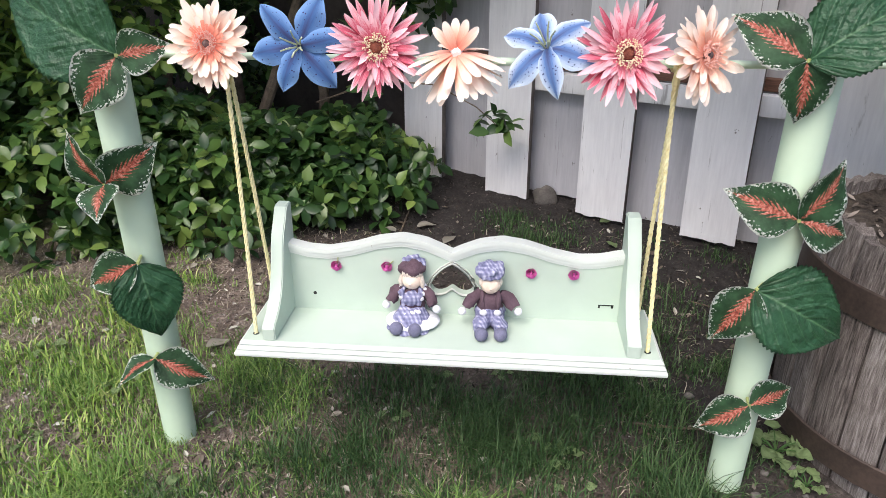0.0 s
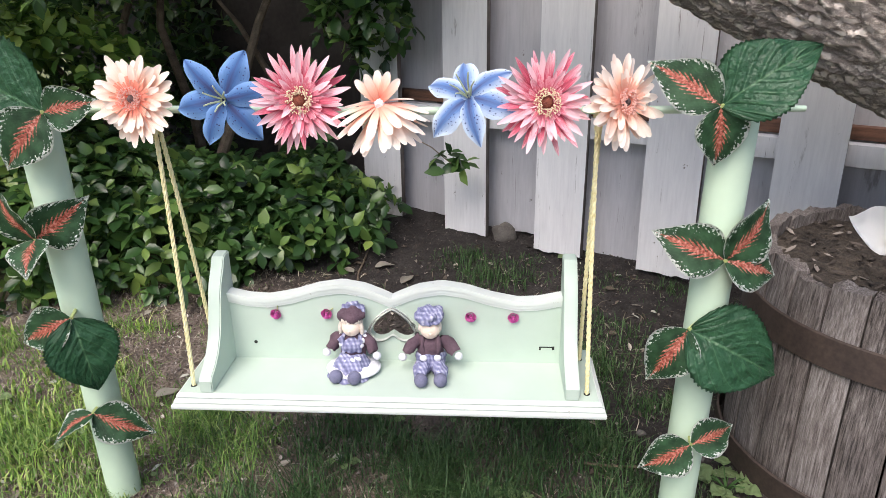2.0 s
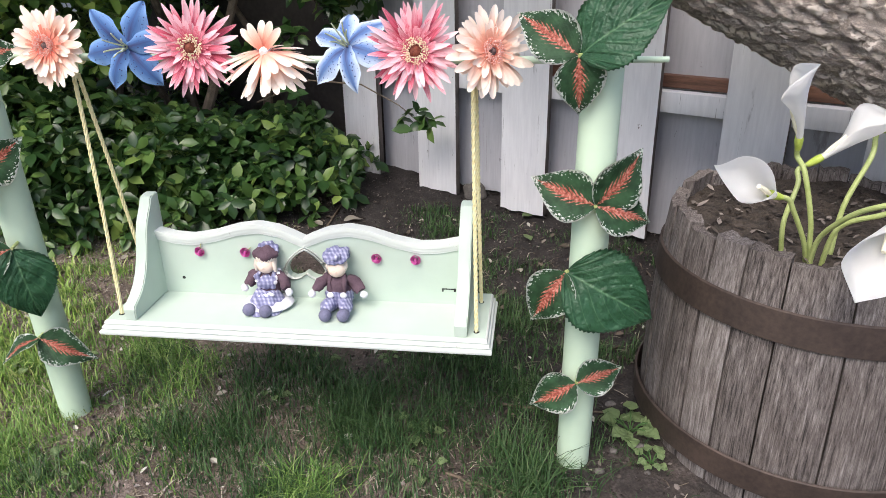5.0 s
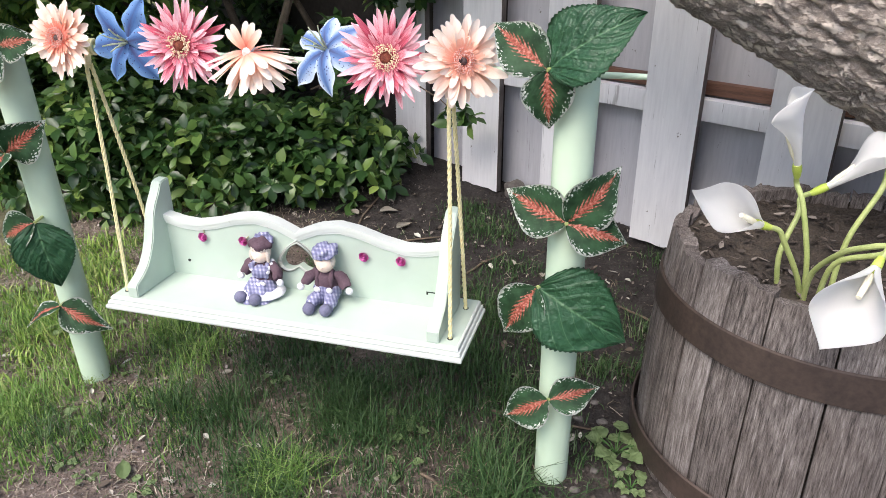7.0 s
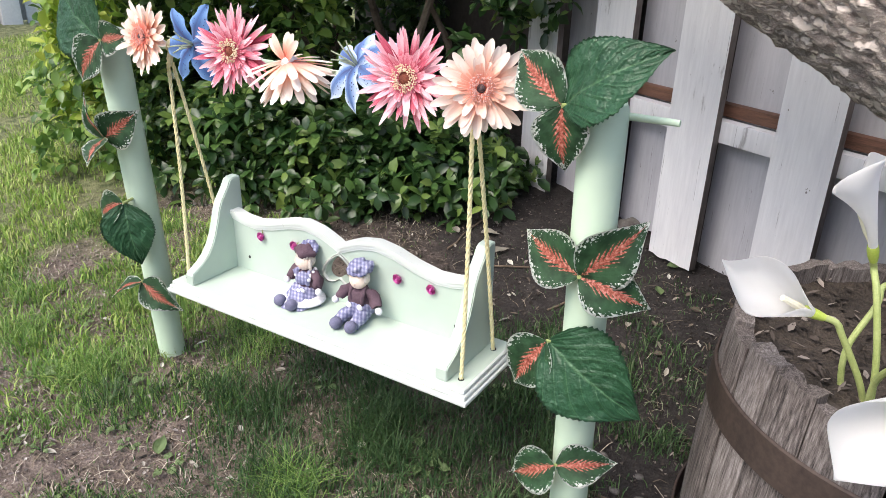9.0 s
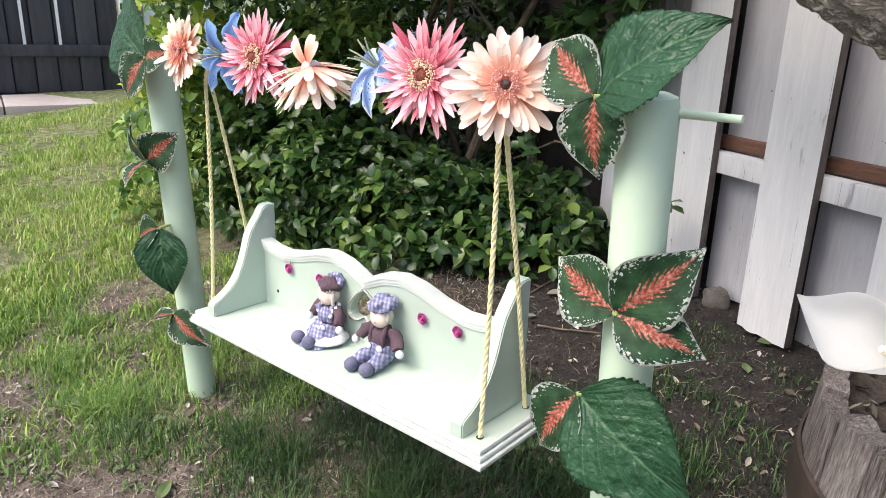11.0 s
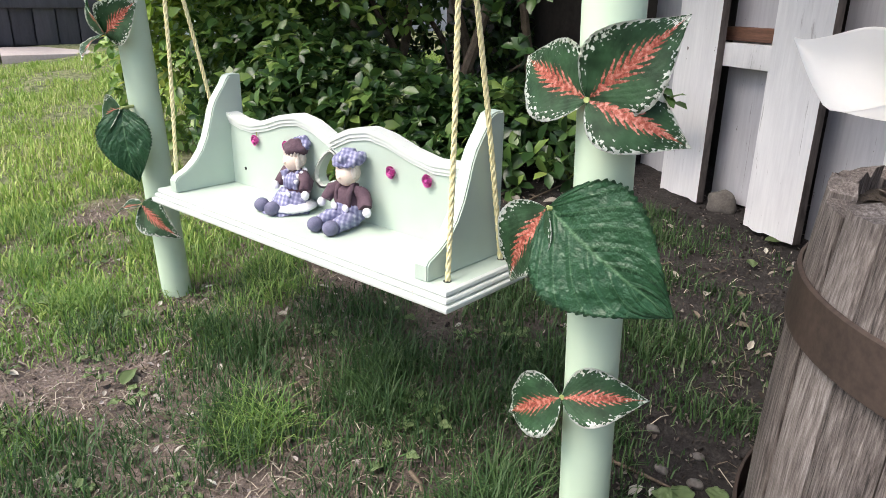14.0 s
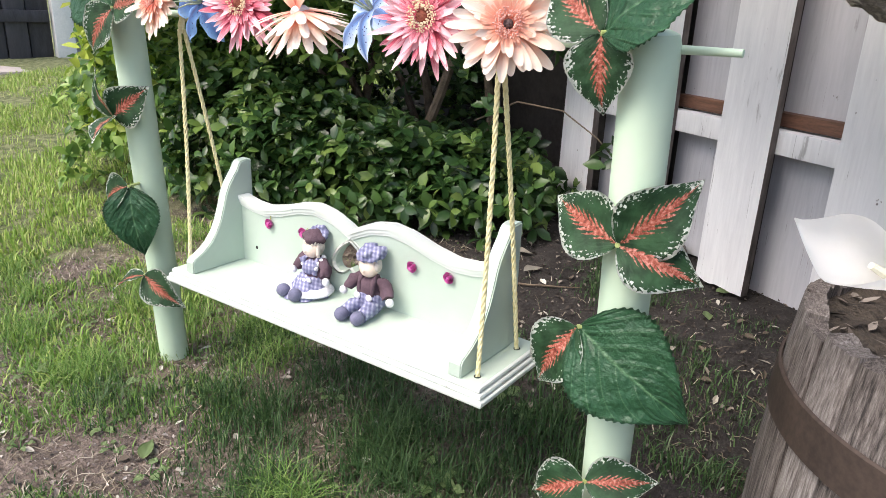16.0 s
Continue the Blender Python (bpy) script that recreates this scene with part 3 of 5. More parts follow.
# ---- swing bench ----
BM = Matrix.Translation((0.004, 0.976, 0.297)) @ Matrix.Rotation(radians(-5.3), 4, "Z")
BB = BM @ Matrix.Translation((0, -0.009, 0))
bench = thing("swing_bench", BM.translation, "pale mint wooden shelf hung as a swing bench on ropes", "bench")
W2, D = 0.353, 0.182
bm = bmesh.new()
rings = []
for z, i in ((0.0, 0.003), (0.0008, 0.0008), (0.003, 0.0), (0.0055, 0.0), (0.0068, 0.0014), (0.0070, 0.0072), (0.0090, 0.0074), (0.0093, 0.0036), (0.0115, 0.0044), (0.0128, 0.0058), (0.0130, 0.0112), (0.0150, 0.0114), (0.0153, 0.0078), (0.0183, 0.0088), (0.0200, 0.0120)):
    z = z * 1.3 - 0.006
    rings.append([bm.verts.new(BM @ Vector(p)) for p in ((-W2 + i, i, z), (W2 - i, i, z), (W2 - i, D - i * 0.3, z), (-W2 + i, D - i * 0.3, z))])
for a, b in zip(rings, rings[1:]):
    for k in range(4):
        bm.faces.new((a[k], a[(k + 1) % 4], b[(k + 1) % 4], b[k])).material_index = 1
bm.faces.new(rings[0][::-1])
bm.faces.new(rings[-1])
part("seat", bm, (MINT, MINT_EDGE), bench, sharp=0.25)


def crest(x):
    """Height of the backrest's wavy upper edge: two humps, a cleft in the middle."""
    a = abs(x)
    pts = ((0.0, 0.140), (0.012, 0.146), (0.045, 0.160), (0.085, 0.167), (0.125, 0.161), (0.17, 0.147), (0.215, 0.138), (0.25, 0.140), (0.28, 0.147), (0.30, 0.151))
    for (x0, z0), (x1, z1) in zip(pts, pts[1:]):
        if a <= x1:
            t = (a - x0) / (x1 - x0)
            return z0 + (z1 - z0) * t
    return pts[-1][1]


def heart(s=1.0):
    """A heart standing on its lobes, its point upward."""
    half = ((0.0, 0.1195), (0.008, 0.1150), (0.017, 0.1085), (0.0255, 0.1000), (0.0325, 0.0900), (0.0368, 0.0800), (0.0368, 0.0715), (0.0325, 0.0650), (0.0255, 0.0620), (0.0175, 0.0625), (0.0095, 0.0660), (0.0040, 0.0705), (0.0, 0.0730))
    loop = list(half) + [(-x, z) for x, z in half[-2:0:-1]]
    out = [(x * s, 0.090 + (z - 0.090) * s) for x, z in loop]
    return out


xs_b = [-0.296 + 0.592 * k / 74 for k in range(75)]
outline = [(-0.296, 0.0195)] + [(0.296, 0.0195)] + [(x, crest(x)) for x in reversed(xs_b)]
bm = bmesh.new()
prism(bm, outline, 0.138, 0.154, BB, heart())
backrest = part("backrest", bm, MINT, bench, sharp=0.5)
# moulded lip along the crest, in three steps
bm = bmesh.new()
for y0, y1, lo, hi in ((0.1315, 0.1560, -0.0065, 0.0015), (0.1335, 0.1380, -0.0125, -0.0065), (0.1355, 0.1381, -0.0175, -0.0125)):
    band = [(x, crest(x) + hi) for x in xs_b] + [(x, crest(x) + lo) for x in reversed(xs_b)]
    prism(bm, band, y0, y1, BB)
part("crest_moulding", bm, MINT_EDGE, backrest, "whitish stepped moulding along the wavy crest", sharp=0.5)
bm = bmesh.new()
h0 = heart(1.0)
for y0, y1, a, b in ((0.1325, 0.1381, h0, heart(1.1)), (0.1355, 0.1382, heart(1.1), heart(1.22))):
    for k in range(len(a)):
        j = (k + 1) % len(a)
        vs = [[bm.verts.new(BB @ Vector((p[0], y, p[1]))) for p in (a[k], a[j], b[j], b[k])] for y in (y0, y1)]
        bm.faces.new(vs[0])
        for e in range(4):
            bm.faces.new((vs[0][e], vs[0][(e + 1) % 4], vs[1][(e + 1) % 4], vs[1][e]))
bmesh.ops.remove_doubles(bm, verts=bm.verts[:], dist=0.00002)
bmesh.ops.recalc_face_normals(bm, faces=bm.faces[:])
part("heart_moulding", bm, MINT_EDGE, backrest, sharp=0.5)

arm = [(0.027, 0.0195), (0.027, 0.040), (0.031, 0.046), (0.040, 0.050), (0.055, 0.058), (0.070, 0.070), (0.083, 0.086), (0.094, 0.106), (0.103, 0.130), (0.110, 0.152),
       (0.118, 0.168), (0.128, 0.181), (0.137, 0.192), (0.143, 0.202), (0.148, 0.207), (0.156, 0.209), (0.172, 0.209), (0.172, 0.0195)]
for x0 in (-0.306, 0.288):
    bm = bmesh.new()
    prism(bm, [(y - 0.014, z * 1.03 - 0.0006) for y, z in arm], -x0 - 0.022, -x0, BM @ Matrix.Rotation(radians(90), 4, "Z"))
    bmesh.ops.bevel(bm, geom=[e for e in bm.edges if len(e.link_faces) == 2 and e.calc_face_angle(0) > 1.2], offset=0.0018, segments=2, affect="EDGES")
    part("armrest", bm, MINT, bench, sharp=0.5)

# twisted ropes, two a side, meeting at the crossbar
ROPE_TOP = {-1: Vector((-0.318, 1.066, 0.745)), 1: Vector((0.326, 1.003, 0.738))}
for side in (-1, 1):
    for y in (0.034, 0.143):
        foot = BM @ Vector((0.3245 * side, y, 0.012))
        top = ROPE_TOP[side] + Vector((0.0022 * (1 if y > 0.1 else -1), 0.003 * (1 if y > 0.1 else -1), 0))
        bm = bmesh.new()
        n = 150
        d = (top - foot).normalized()
        a0 = d.orthogonal().normalized()
        b0 = d.cross(a0)
        for strand in range(3):
            pts = []
            for k in range(n + 1):
                t = k / n
                p = foot.lerp(top, t) + Vector((0, 0.004 * math.sin(math.pi * t), 0))
                a = t * (top - foot).length / 0.036 * math.tau + strand * math.tau / 3
                pts.append(p + (a0 * math.cos(a) + b0 * math.sin(a)) * 0.0018)
            tube(bm, pts, 0.0020, 6)
        rope = part("rope", bm, ROPE, bench, "twisted yellow poly rope")
        bm = bmesh.new()
        bmesh.ops.create_cone(bm, cap_ends=True, segments=16, radius1=0.0052, radius2=0.0052, depth=0.001, matrix=Matrix.Translation(BM @ Vector((0.3245 * side, y, 0.0203))))
        part("rope_hole", bm, DARKHOLE, bench)
    bm = bmesh.new()
    c = bar_at(ROPE_TOP[side].x)
    for turn in range(3):
        pts = [c + Vector((0.006 * (turn - 1) + 0.002 * k / 16, 0.0115 * math.cos(math.tau * k / 16), 0.0115 * math.sin(math.tau * k / 16))) for k in range(17)]
        tube(bm, pts, 0.0032, 6)
    tube(bm, [c + Vector((0, -0.009, -0.006)), ROPE_TOP[side] + Vector((0, 0, 0.006)), ROPE_TOP[side] - Vector((0, 0, 0.006))], [0.005, 0.006, 0.004], 8)
    part("rope_knot", bm, ROPE, bench)
for x, z in ((-0.245, 0.052),):
    bm = bmesh.new()
    bmesh.ops.create_cone(bm, cap_ends=True, segments=14, radius1=0.0032, radius2=0.0032, depth=0.001, matrix=BB @ Matrix.Translation((x, 0.1379, z)) @ Matrix.Rotation(radians(90), 4, "X"))
    part("screw_hole", bm, DARKHOLE, backrest)
bm = bmesh.new()
for a, b in (((0.253, 0.0505), (0.279, 0.0525)), ((0.253, 0.046), (0.256, 0.052)), ((0.275, 0.0465), (0.279, 0.053))):
    box(bm, (min(a[0], b[0]), 0.1372, min(a[1], b[1])), (max(a[0], b[0]), 0.1379, max(a[1], b[1])), BB)
part("filler_mark", bm, DARKHOLE, backrest)

# ribbon roses on the backrest
for x, z, tilt in ((-0.202, 0.110, 10), (-0.113, 0.112, -25), (0.135, 0.110, 20), (0.207, 0.110, -15)):
    m = BB @ Matrix.Translation((x, 0.1375, z)) @ Matrix.Rotation(radians(90), 4, "X") @ Matrix.Rotation(radians(tilt), 4, "Z")
    rose = thing("ribbon_rose", m.translation, "small magenta ribbon rose stuck to the backrest", "rose", "roses on the backrest")
    bm = bmesh.new()
    for ringn, (r, h, cnt) in enumerate(((0.0092, 0.006, 5), (0.0066, 0.008, 4), (0.0040, 0.0095, 3))):
        for k in range(cnt):
            a0 = math.tau * k / cnt + ringn * 0.7
            prev = None
            for j in range(6):
                a = a0 + (j / 5) * math.tau / cnt * 1.35
                rr = r * (0.86 + 0.14 * math.sin(math.pi * j / 5))
                lo = bm.verts.new(m @ Vector((rr * 0.55 * math.cos(a), rr * 0.55 * math.sin(a), 0)))
                md = bm.verts.new(m @ Vector((rr * 0.95 * math.cos(a), rr * 0.95 * math.sin(a), h * 0.6)))
                hi = bm.verts.new(m @ Vector((rr * 1.08 * math.cos(a), rr * 1.08 * math.sin(a), h)))
                if prev:
                    bm.faces.new((prev[0], lo, md, prev[1]))
                    bm.faces.new((prev[1], md, hi, prev[2]))
                prev = (lo, md, hi)
    ball(bm, (0, 0, 0.005), (0.003, 0.003, 0.005), m, 8)
    part("petals", bm, ROSE, rose)
    if tilt in (10, -25):
        bm = bmesh.new()
        tube(bm, [m @ Vector(p) for p in ((0, 0, 0.001), (0.004, 0.008, 0.002), (0.006, 0.014, 0.003))], 0.0009, 6)
        part("stalk", bm, STEM_GREEN, rose)


# ---- dolls ----
def doll(x, y, girl, turn):
    m = BM @ Matrix.Translation((x, y, 0.0202)) @ Matrix.Rotation(radians(turn), 4, "Z") @ Matrix.Diagonal((1.03, 1.0, 0.97, 1))
    bm = bmesh.new()
    SK, HR, TOP, PL, SH, LC = range(6)
    # torso and clothes
    ball(bm, (0, 0.0, 0.040), (0.022, 0.017, 0.030), m, 16, TOP)
    if girl:
        o = bmesh.ops.create_cone(bm, cap_ends=True, segments=22, radius1=0.040, radius2=0.018, depth=0.030)
        for k, v in enumerate(o["verts"]):
            a = math.atan2(v.co.y, v.co.x)
            wave = 1 + 0.08 * math.sin(a * 7) * (v.co.z < 0)
            v.co = Vector((v.co.x * wave, v.co.y * wave - 0.012, v.co.z + 0.0165))
            v.co.y -= 0.010 * (v.co.z < 0.015)
        for f in {f for v in o["verts"] for f in v.link_faces}:
            f.material_index = PL
        bmesh.ops.transform(bm, matrix=m, verts=o["verts"])
        ball(bm, (0.003, -0.017, 0.0085), (0.046, 0.041, 0.0085), m, 24, LC)
        ball(bm, (0, -0.008, 0.047), (0.015, 0.013, 0.017), m, 12, PL)
        for p in ((0.004, -0.030, 0.028), (0.013, -0.027, 0.030), (-0.004, -0.030, 0.024), (0.010, -0.031, 0.020)):
            ball(bm, p, (0.007, 0.003, 0.0045), m, 10, LC)
        for s in (-1, 1):
            tube(bm, [m @ Vector(p) for p in ((0.013 * s, -0.012, 0.036), (0.016 * s, -0.012, 0.058), (0.013 * s, 0.0, 0.066))], 0.0045, 8, PL)
            for p in ((0.019, -0.010, 0.058), (0.021, -0.004, 0.063), (0.019, 0.003, 0.067), (0.017, -0.013, 0.050)):
                ball(bm, (p[0] * s, p[1], p[2]), (0.0050, 0.0045, 0.0048), m, 8, LC)
            tube(bm, [m @ Vector(p) for p in ((0.0165 * s, -0.007, 0.090), (0.0185 * s, -0.009, 0.080), (0.0180 * s, -0.008, 0.070))], [0.0035, 0.0042, 0.003], 8, HR)
    else:
        ball(bm, (0, -0.002, 0.023), (0.026, 0.020, 0.022), m, 16, PL)
        for s in (-1, 1):
            ball(bm, (0.0115 * s, -0.0225, 0.034), (0.0062, 0.0025, 0.0062), m, 12, LC)
            tube(bm, [m @ Vector(p) for p in ((0.012 * s, -0.014, 0.034), (0.014 * s, -0.0155, 0.055), (0.012 * s, -0.004, 0.068))], 0.0032, 8, TOP)
    # legs, splayed towards the front
    for s in (-1, 1):
        if not girl:
            tube(bm, [m @ Vector(p) for p in ((0.010 * s, -0.006, 0.015), (0.016 * s, -0.030, 0.015), (0.0165 * s, -0.049, 0.012))], [0.014, 0.013, 0.0105], 12, PL)
        ball(bm, (0.0155 * s, -0.058, 0.0120), (0.0112, 0.0125, 0.0118), m, 14, SH)
        hx = 0.046 if not girl else 0.043
        tube(bm, [m @ Vector(p) for p in ((0.016 * s, 0.0, 0.060), (0.030 * s, -0.003, 0.051), (hx * s - 0.006 * s, -0.010, 0.038))], [0.0095, 0.011, 0.0085], 12, TOP)
        ball(bm, (hx * s, -0.014, 0.032), (0.0072, 0.0065, 0.0075), m, 10, LC)
    # head
    ball(bm, (0, -0.006, 0.082), (0.0165, 0.0155, 0.0178), m, 18, SK)
    ball(bm, (0, 0.0005, 0.085), (0.0182, 0.0150, 0.0185), m, 16, HR)
    for k in range(9 if girl else 0):
        a = -1.4 + 0.35 * k
        ball(bm, (0.0150 * math.sin(a), -0.004 - 0.0135 * math.cos(a), 0.0940 + 0.001 * (k % 2)), (0.0028, 0.0022, 0.0050), m, 8, HR)
    for s in () if girl else (-1, 1):
        ball(bm, (0.0150 * s, -0.006, 0.086), (0.0045, 0.0060, 0.0095), m, 10, HR)
    ball(bm, (0, -0.0215, 0.080), (0.0026, 0.0024, 0.0022), m, 8, SK)
    if girl:
        ball(bm, (0, 0.0, 0.1005), (0.0215, 0.0190, 0.0145), m, 18, TOP)
        for k in range(9):
            a = math.tau * k / 9
            ball(bm, (0.014 * math.cos(a), 0.009 + 0.006 * math.sin(a), 0.1055 + 0.006 * math.sin(a)), (0.0085, 0.0085, 0.0078), m, 10, PL)
    else:
        for k in range(9):
            a = math.tau * k / 9
            ball(bm, (0.0135 * math.cos(a), 0.001 + 0.0125 * math.sin(a), 0.1055 + 0.002 * math.sin(3 * a)), (0.0118, 0.0112, 0.0098), m, 10, PL)
        ball(bm, (0, 0.001, 0.112), (0.015, 0.014, 0.008), m, 14, PL)
        ball(bm, (0, -0.0135, 0.0985), (0.0165, 0.0100, 0.0032), m, 14, PL)
    bmesh.ops.subdivide_edges(bm, edges=[e for e in bm.edges if any(f.material_index in (TOP, PL) for f in e.link_faces) and e.calc_length() > 0.004], cuts=1, use_grid_fill=True)
    bmesh.ops.recalc_face_normals(bm, faces=bm.faces[:])
    bm.normal_update()
    for v in bm.verts:
        if all(f.material_index in (TOP, PL) for f in v.link_faces):
            v.co += v.normal * (0.0042 * noise.noise(v.co * 75) + 0.0030 * noise.noise(v.co * 170))
    ob = part("doll", bm, [SKIN, HAIR, MAROON, PLAID, SHOE, LACE], sharp=1.2)
    tagged(ob, "small cloth doll in violet plaid " + ("dress and maroon bonnet" if girl else "trousers and cap"), "doll", "dolls on the bench")


doll(-0.066, 0.108, True, -6)
doll(0.067, 0.104, False, 4)


# ---- cloth leaves on the posts ----
def leaf_blade(base, tip, normal, width, mat_kind, cup=0.12, droop=0.10, teeth=0.0, seed=0, bow=0.0):
    """A leaf blade from base to tip: toothed outline, cupped about the midrib, drooping to the tip."""
    rnd = random.Random(seed)
    base, tip, normal = Vector(base), Vector(tip), Vector(normal)
    L = (tip - base).length
    d = (tip - base) / L
    nrm = (normal - d * normal.dot(d)).normalized()
    sd = d.cross(nrm)
    bm = bmesh.new()
    uv = bm.loops.layers.uv.new("UVMap")
    quilt = mat_kind == "plain"
    nu, nv = (20, 92) if quilt else (10, 40 if mat_kind == "variegated" else 38 if teeth else 26)
    wob = rnd.uniform(0, 6)
    grid = []
    for j in range(nv + 1):
        t = j / nv
        half = (math.sin(math.pi * t ** (0.66 if teeth > 0.015 else 0.62)) ** (0.98 if teeth > 0.015 else 1.12) if 0 < t < 1 else 0.0) * width / 2 + 0.0004
        row = []
        for k in range(nu + 1):
            u = k / nu * 2 - 1
            h = half
            if abs(u) == 1:
                h *= 1 + (teeth * ((1 if (j // 2) % 2 else -1) if quilt else (1 if j % 2 else -1)) * rnd.uniform(0.3, 1.2) if teeth else 0.02 * math.sin(j * 2.4 + wob))
            x = u * h
            z = cup * abs(u) ** 1.3 * half * 1.6 - droop * L * (t - 0.15) ** 2 * 1.1 + 0.0016 * math.sin(t * 9 + wob) * abs(u) + bow * L * math.sin(math.pi * t) 
            if quilt:
                z += 0.0035 * noise.noise((t * 6 + wob, u * 2.5, wob)) - 0.0012 * max(0, math.sin((t - 0.45 * abs(u)) * 38)) ** 2 * min(1, abs(u) * 3) - 0.0025 * max(0, 1 - abs(u) * 9)
            elif teeth:
                z += 0.0003 * math.cos((t - abs(u) * 0.34) * 40) * (1 - t) * abs(u) ** 0.5 + 0.0022 * noise.noise((t * 7 + wob, u * 3, wob))
            row.append((bm.verts.new(base + d * (t * L) + sd * x + nrm * z), (k / nu, t)))
        grid.append(row)
    for j in range(nv):
        for k in range(nu):
            q = (grid[j][k], grid[j][k + 1], grid[j + 1][k + 1], grid[j + 1][k])
            f = bm.faces.new([v for v, _ in q])
            for lp, (_, c) in zip(f.loops, q):
                lp[uv].uv = c
    bmesh.ops.solidify(bm, geom=bm.faces[:], thickness=0.0006)
    return bm


def sprig(node, leaves, label, stem_side):
    """A sprig of cloth leaves pinned to a post at its node."""
    axis = post_axis(stem_side, node[2])
    node = (node[0], min(node[1], axis.y - 0.038) - 0.004, node[2])
    ob = thing("leaf_sprig", node, label, "artificial leaf", "leaf sprigs on the posts")
    for k, (kind, tip, normal, wide, cup, droop) in enumerate(leaves):
        seed = int(abs(node[0] * 900) + node[2] * 700) + k
        L = (Vector(tip) - Vector(node)).length
        plain = kind == "plain"
        bm = leaf_blade(node, tip, normal, (wide + (0 if plain else 0.06)) * L, kind, cup, droop, 0.024 if plain else 0.012, seed, 0.09)
        part("leaf", bm, GREENLEAF if plain else VARIEGATED, ob, "plain green toothed leaf" if plain else "dark green leaf with coral midrib and white margin", sharp=0)
    bm = bmesh.new()
    n = Vector(node)
    tube(bm, [n + Vector((0, -0.001, 0)), n.lerp(axis, 0.5), axis], [0.003, 0.003, 0.0025], 8)
    part("stalk", bm, STEM_GREEN, ob)


V, G = "variegated", "plain"
two = "pair of dark green variegated cloth leaves pinned to the post"
three = "trio of variegated coral and green cloth leaves on the post"
mixed = "variegated and plain green cloth leaves pinned to the post"
sprig((0.470, 0.944, 0.785), ((V, (0.386, 1.000, 0.838), (-0.1, -1, 0.2), 0.56, 0.12, 0.05), (V, (0.477, 0.948, 0.698), (0, -1, 0.15), 0.78, 0.12, 0.05), (G, (0.591, 0.930, 0.864), (0.0, -0.85, 0.65), 0.76, 0.06, 0.05)), mixed, 1)
sprig((0.511, 0.952, 0.558), ((V, (0.414, 0.997, 0.590), (-0.2, -1, 0.25), 0.66, 0.12, 0.05), (V, (0.587, 0.990, 0.637), (0.35, -1, 0.05), 0.66, 0.12, 0.05), (V, (0.606, 0.977, 0.520), (0.3, -1, 0.4), 0.66, 0.10, 0.05)), three, 1)
sprig((0.473, 0.968, 0.443), ((V, (0.420, 0.972, 0.342), (-0.3, -1, 0.2), 0.66, 0.12, 0.05), (G, (0.618, 0.945, 0.362), (0.15, -1, 0.25), 0.84, 0.06, 0.05)), mixed, 1)
sprig((0.503, 0.966, 0.226), ((V, (0.424, 0.978, 0.168), (-0.3, -1, 0.30), 0.70, 0.1, 0.05), (V, (0.590, 1.000, 0.236), (0.3, -0.9, 0.6), 0.62, 0.1, 0.05)), two, 1)
sprig((-0.468, 1.048, 0.775), ((G, (-0.645, 1.110, 0.862), (-0.1, -1, 0.2), 0.72, 0.06, 0.05), (V, (-0.386, 1.047, 0.790), (0.2, -1, 0.15), 0.72, 0.12, 0.05), (V, (-0.539, 1.040, 0.690), (0, -1, 0.15), 0.72, 0.12, 0.05)), mixed, -1)
sprig((-0.537, 1.073, 0.571), ((V, (-0.581, 1.068, 0.660), (-0.5, -1, 0.1), 0.62, 0.15, 0.05), (V, (-0.453, 1.100, 0.636), (0.6, -0.85, 0.1), 0.70, 0.15, -0.08), (V, (-0.532, 1.012, 0.528), (-0.2, -0.6, 0.8), 0.95, 0.10, 0.02)), three, -1)
sprig((-0.504, 1.066, 0.437), ((V, (-0.603, 1.076, 0.386), (-0.3, -1, 0.2), 0.62, 0.12, 0.05), (G, (-0.490, 1.070, 0.292), (0.50, -0.88, 0.1), 0.78, 0.06, 0.03)), mixed, -1)
sprig((-0.517, 1.089, 0.238), ((V, (-0.576, 1.044, 0.208), (-0.4, -0.5, 1), 0.60, 0.12, 0.12), (V, (-0.420, 1.100, 0.180), (0.3, -1, 0.35), 0.62, 0.12, 0.08)), two, -1)


# ---- cloth flowers on the crossbar ----
def petal_mesh(name, length, width, cup, lift, curl, mat, tip=0.55, point=0.6):
    bm = bmesh.new()
    uv = bm.loops.layers.uv.new("UVMap")
    nu, nv = 4, 12
    grid = []
    for j in range(nv + 1):
        t = 1 - (1 - j / nv) ** 1.7
        half = width / 2 * (0.30 + 0.70 * math.sin(math.pi * min(1, t / (2 * tip))) if t < tip else max(0.03, math.cos((t - tip) / (1 - tip) * math.pi / 2) ** point))
        row = []
        for k in range(nu + 1):
            u = k / nu * 2 - 1
            z = lift * t * length + curl * length * t * t + cup * abs(u) ** 2 * half + (0.085 * width * math.sin(t * 13 + u * 2.5) * abs(u) if width > 0.02 else 0)
            row.append((bm.verts.new((t * length, u * half, z)), (k / nu, t)))
        grid.append(row)
    for j in range(nv):
        for k in range(nu):
            q = (grid[j][k], grid[j][k + 1], grid[j + 1][k + 1], grid[j + 1][k])
            f = bm.faces.new([v for v, _ in q])
            for lp, (_, c) in zip(f.loops, q):
                lp[uv].uv = c
    return mesh_of(name, bm, mat, smooth=True, sharp=0)


def facing(c, n, spin=0):
    n = Vector(n).normalized()
    return Matrix.Translation(c) @ n.to_track_quat("Z", "Y").to_matrix().to_4x4() @ Matrix.Rotation(radians(spin), 4, "Z")


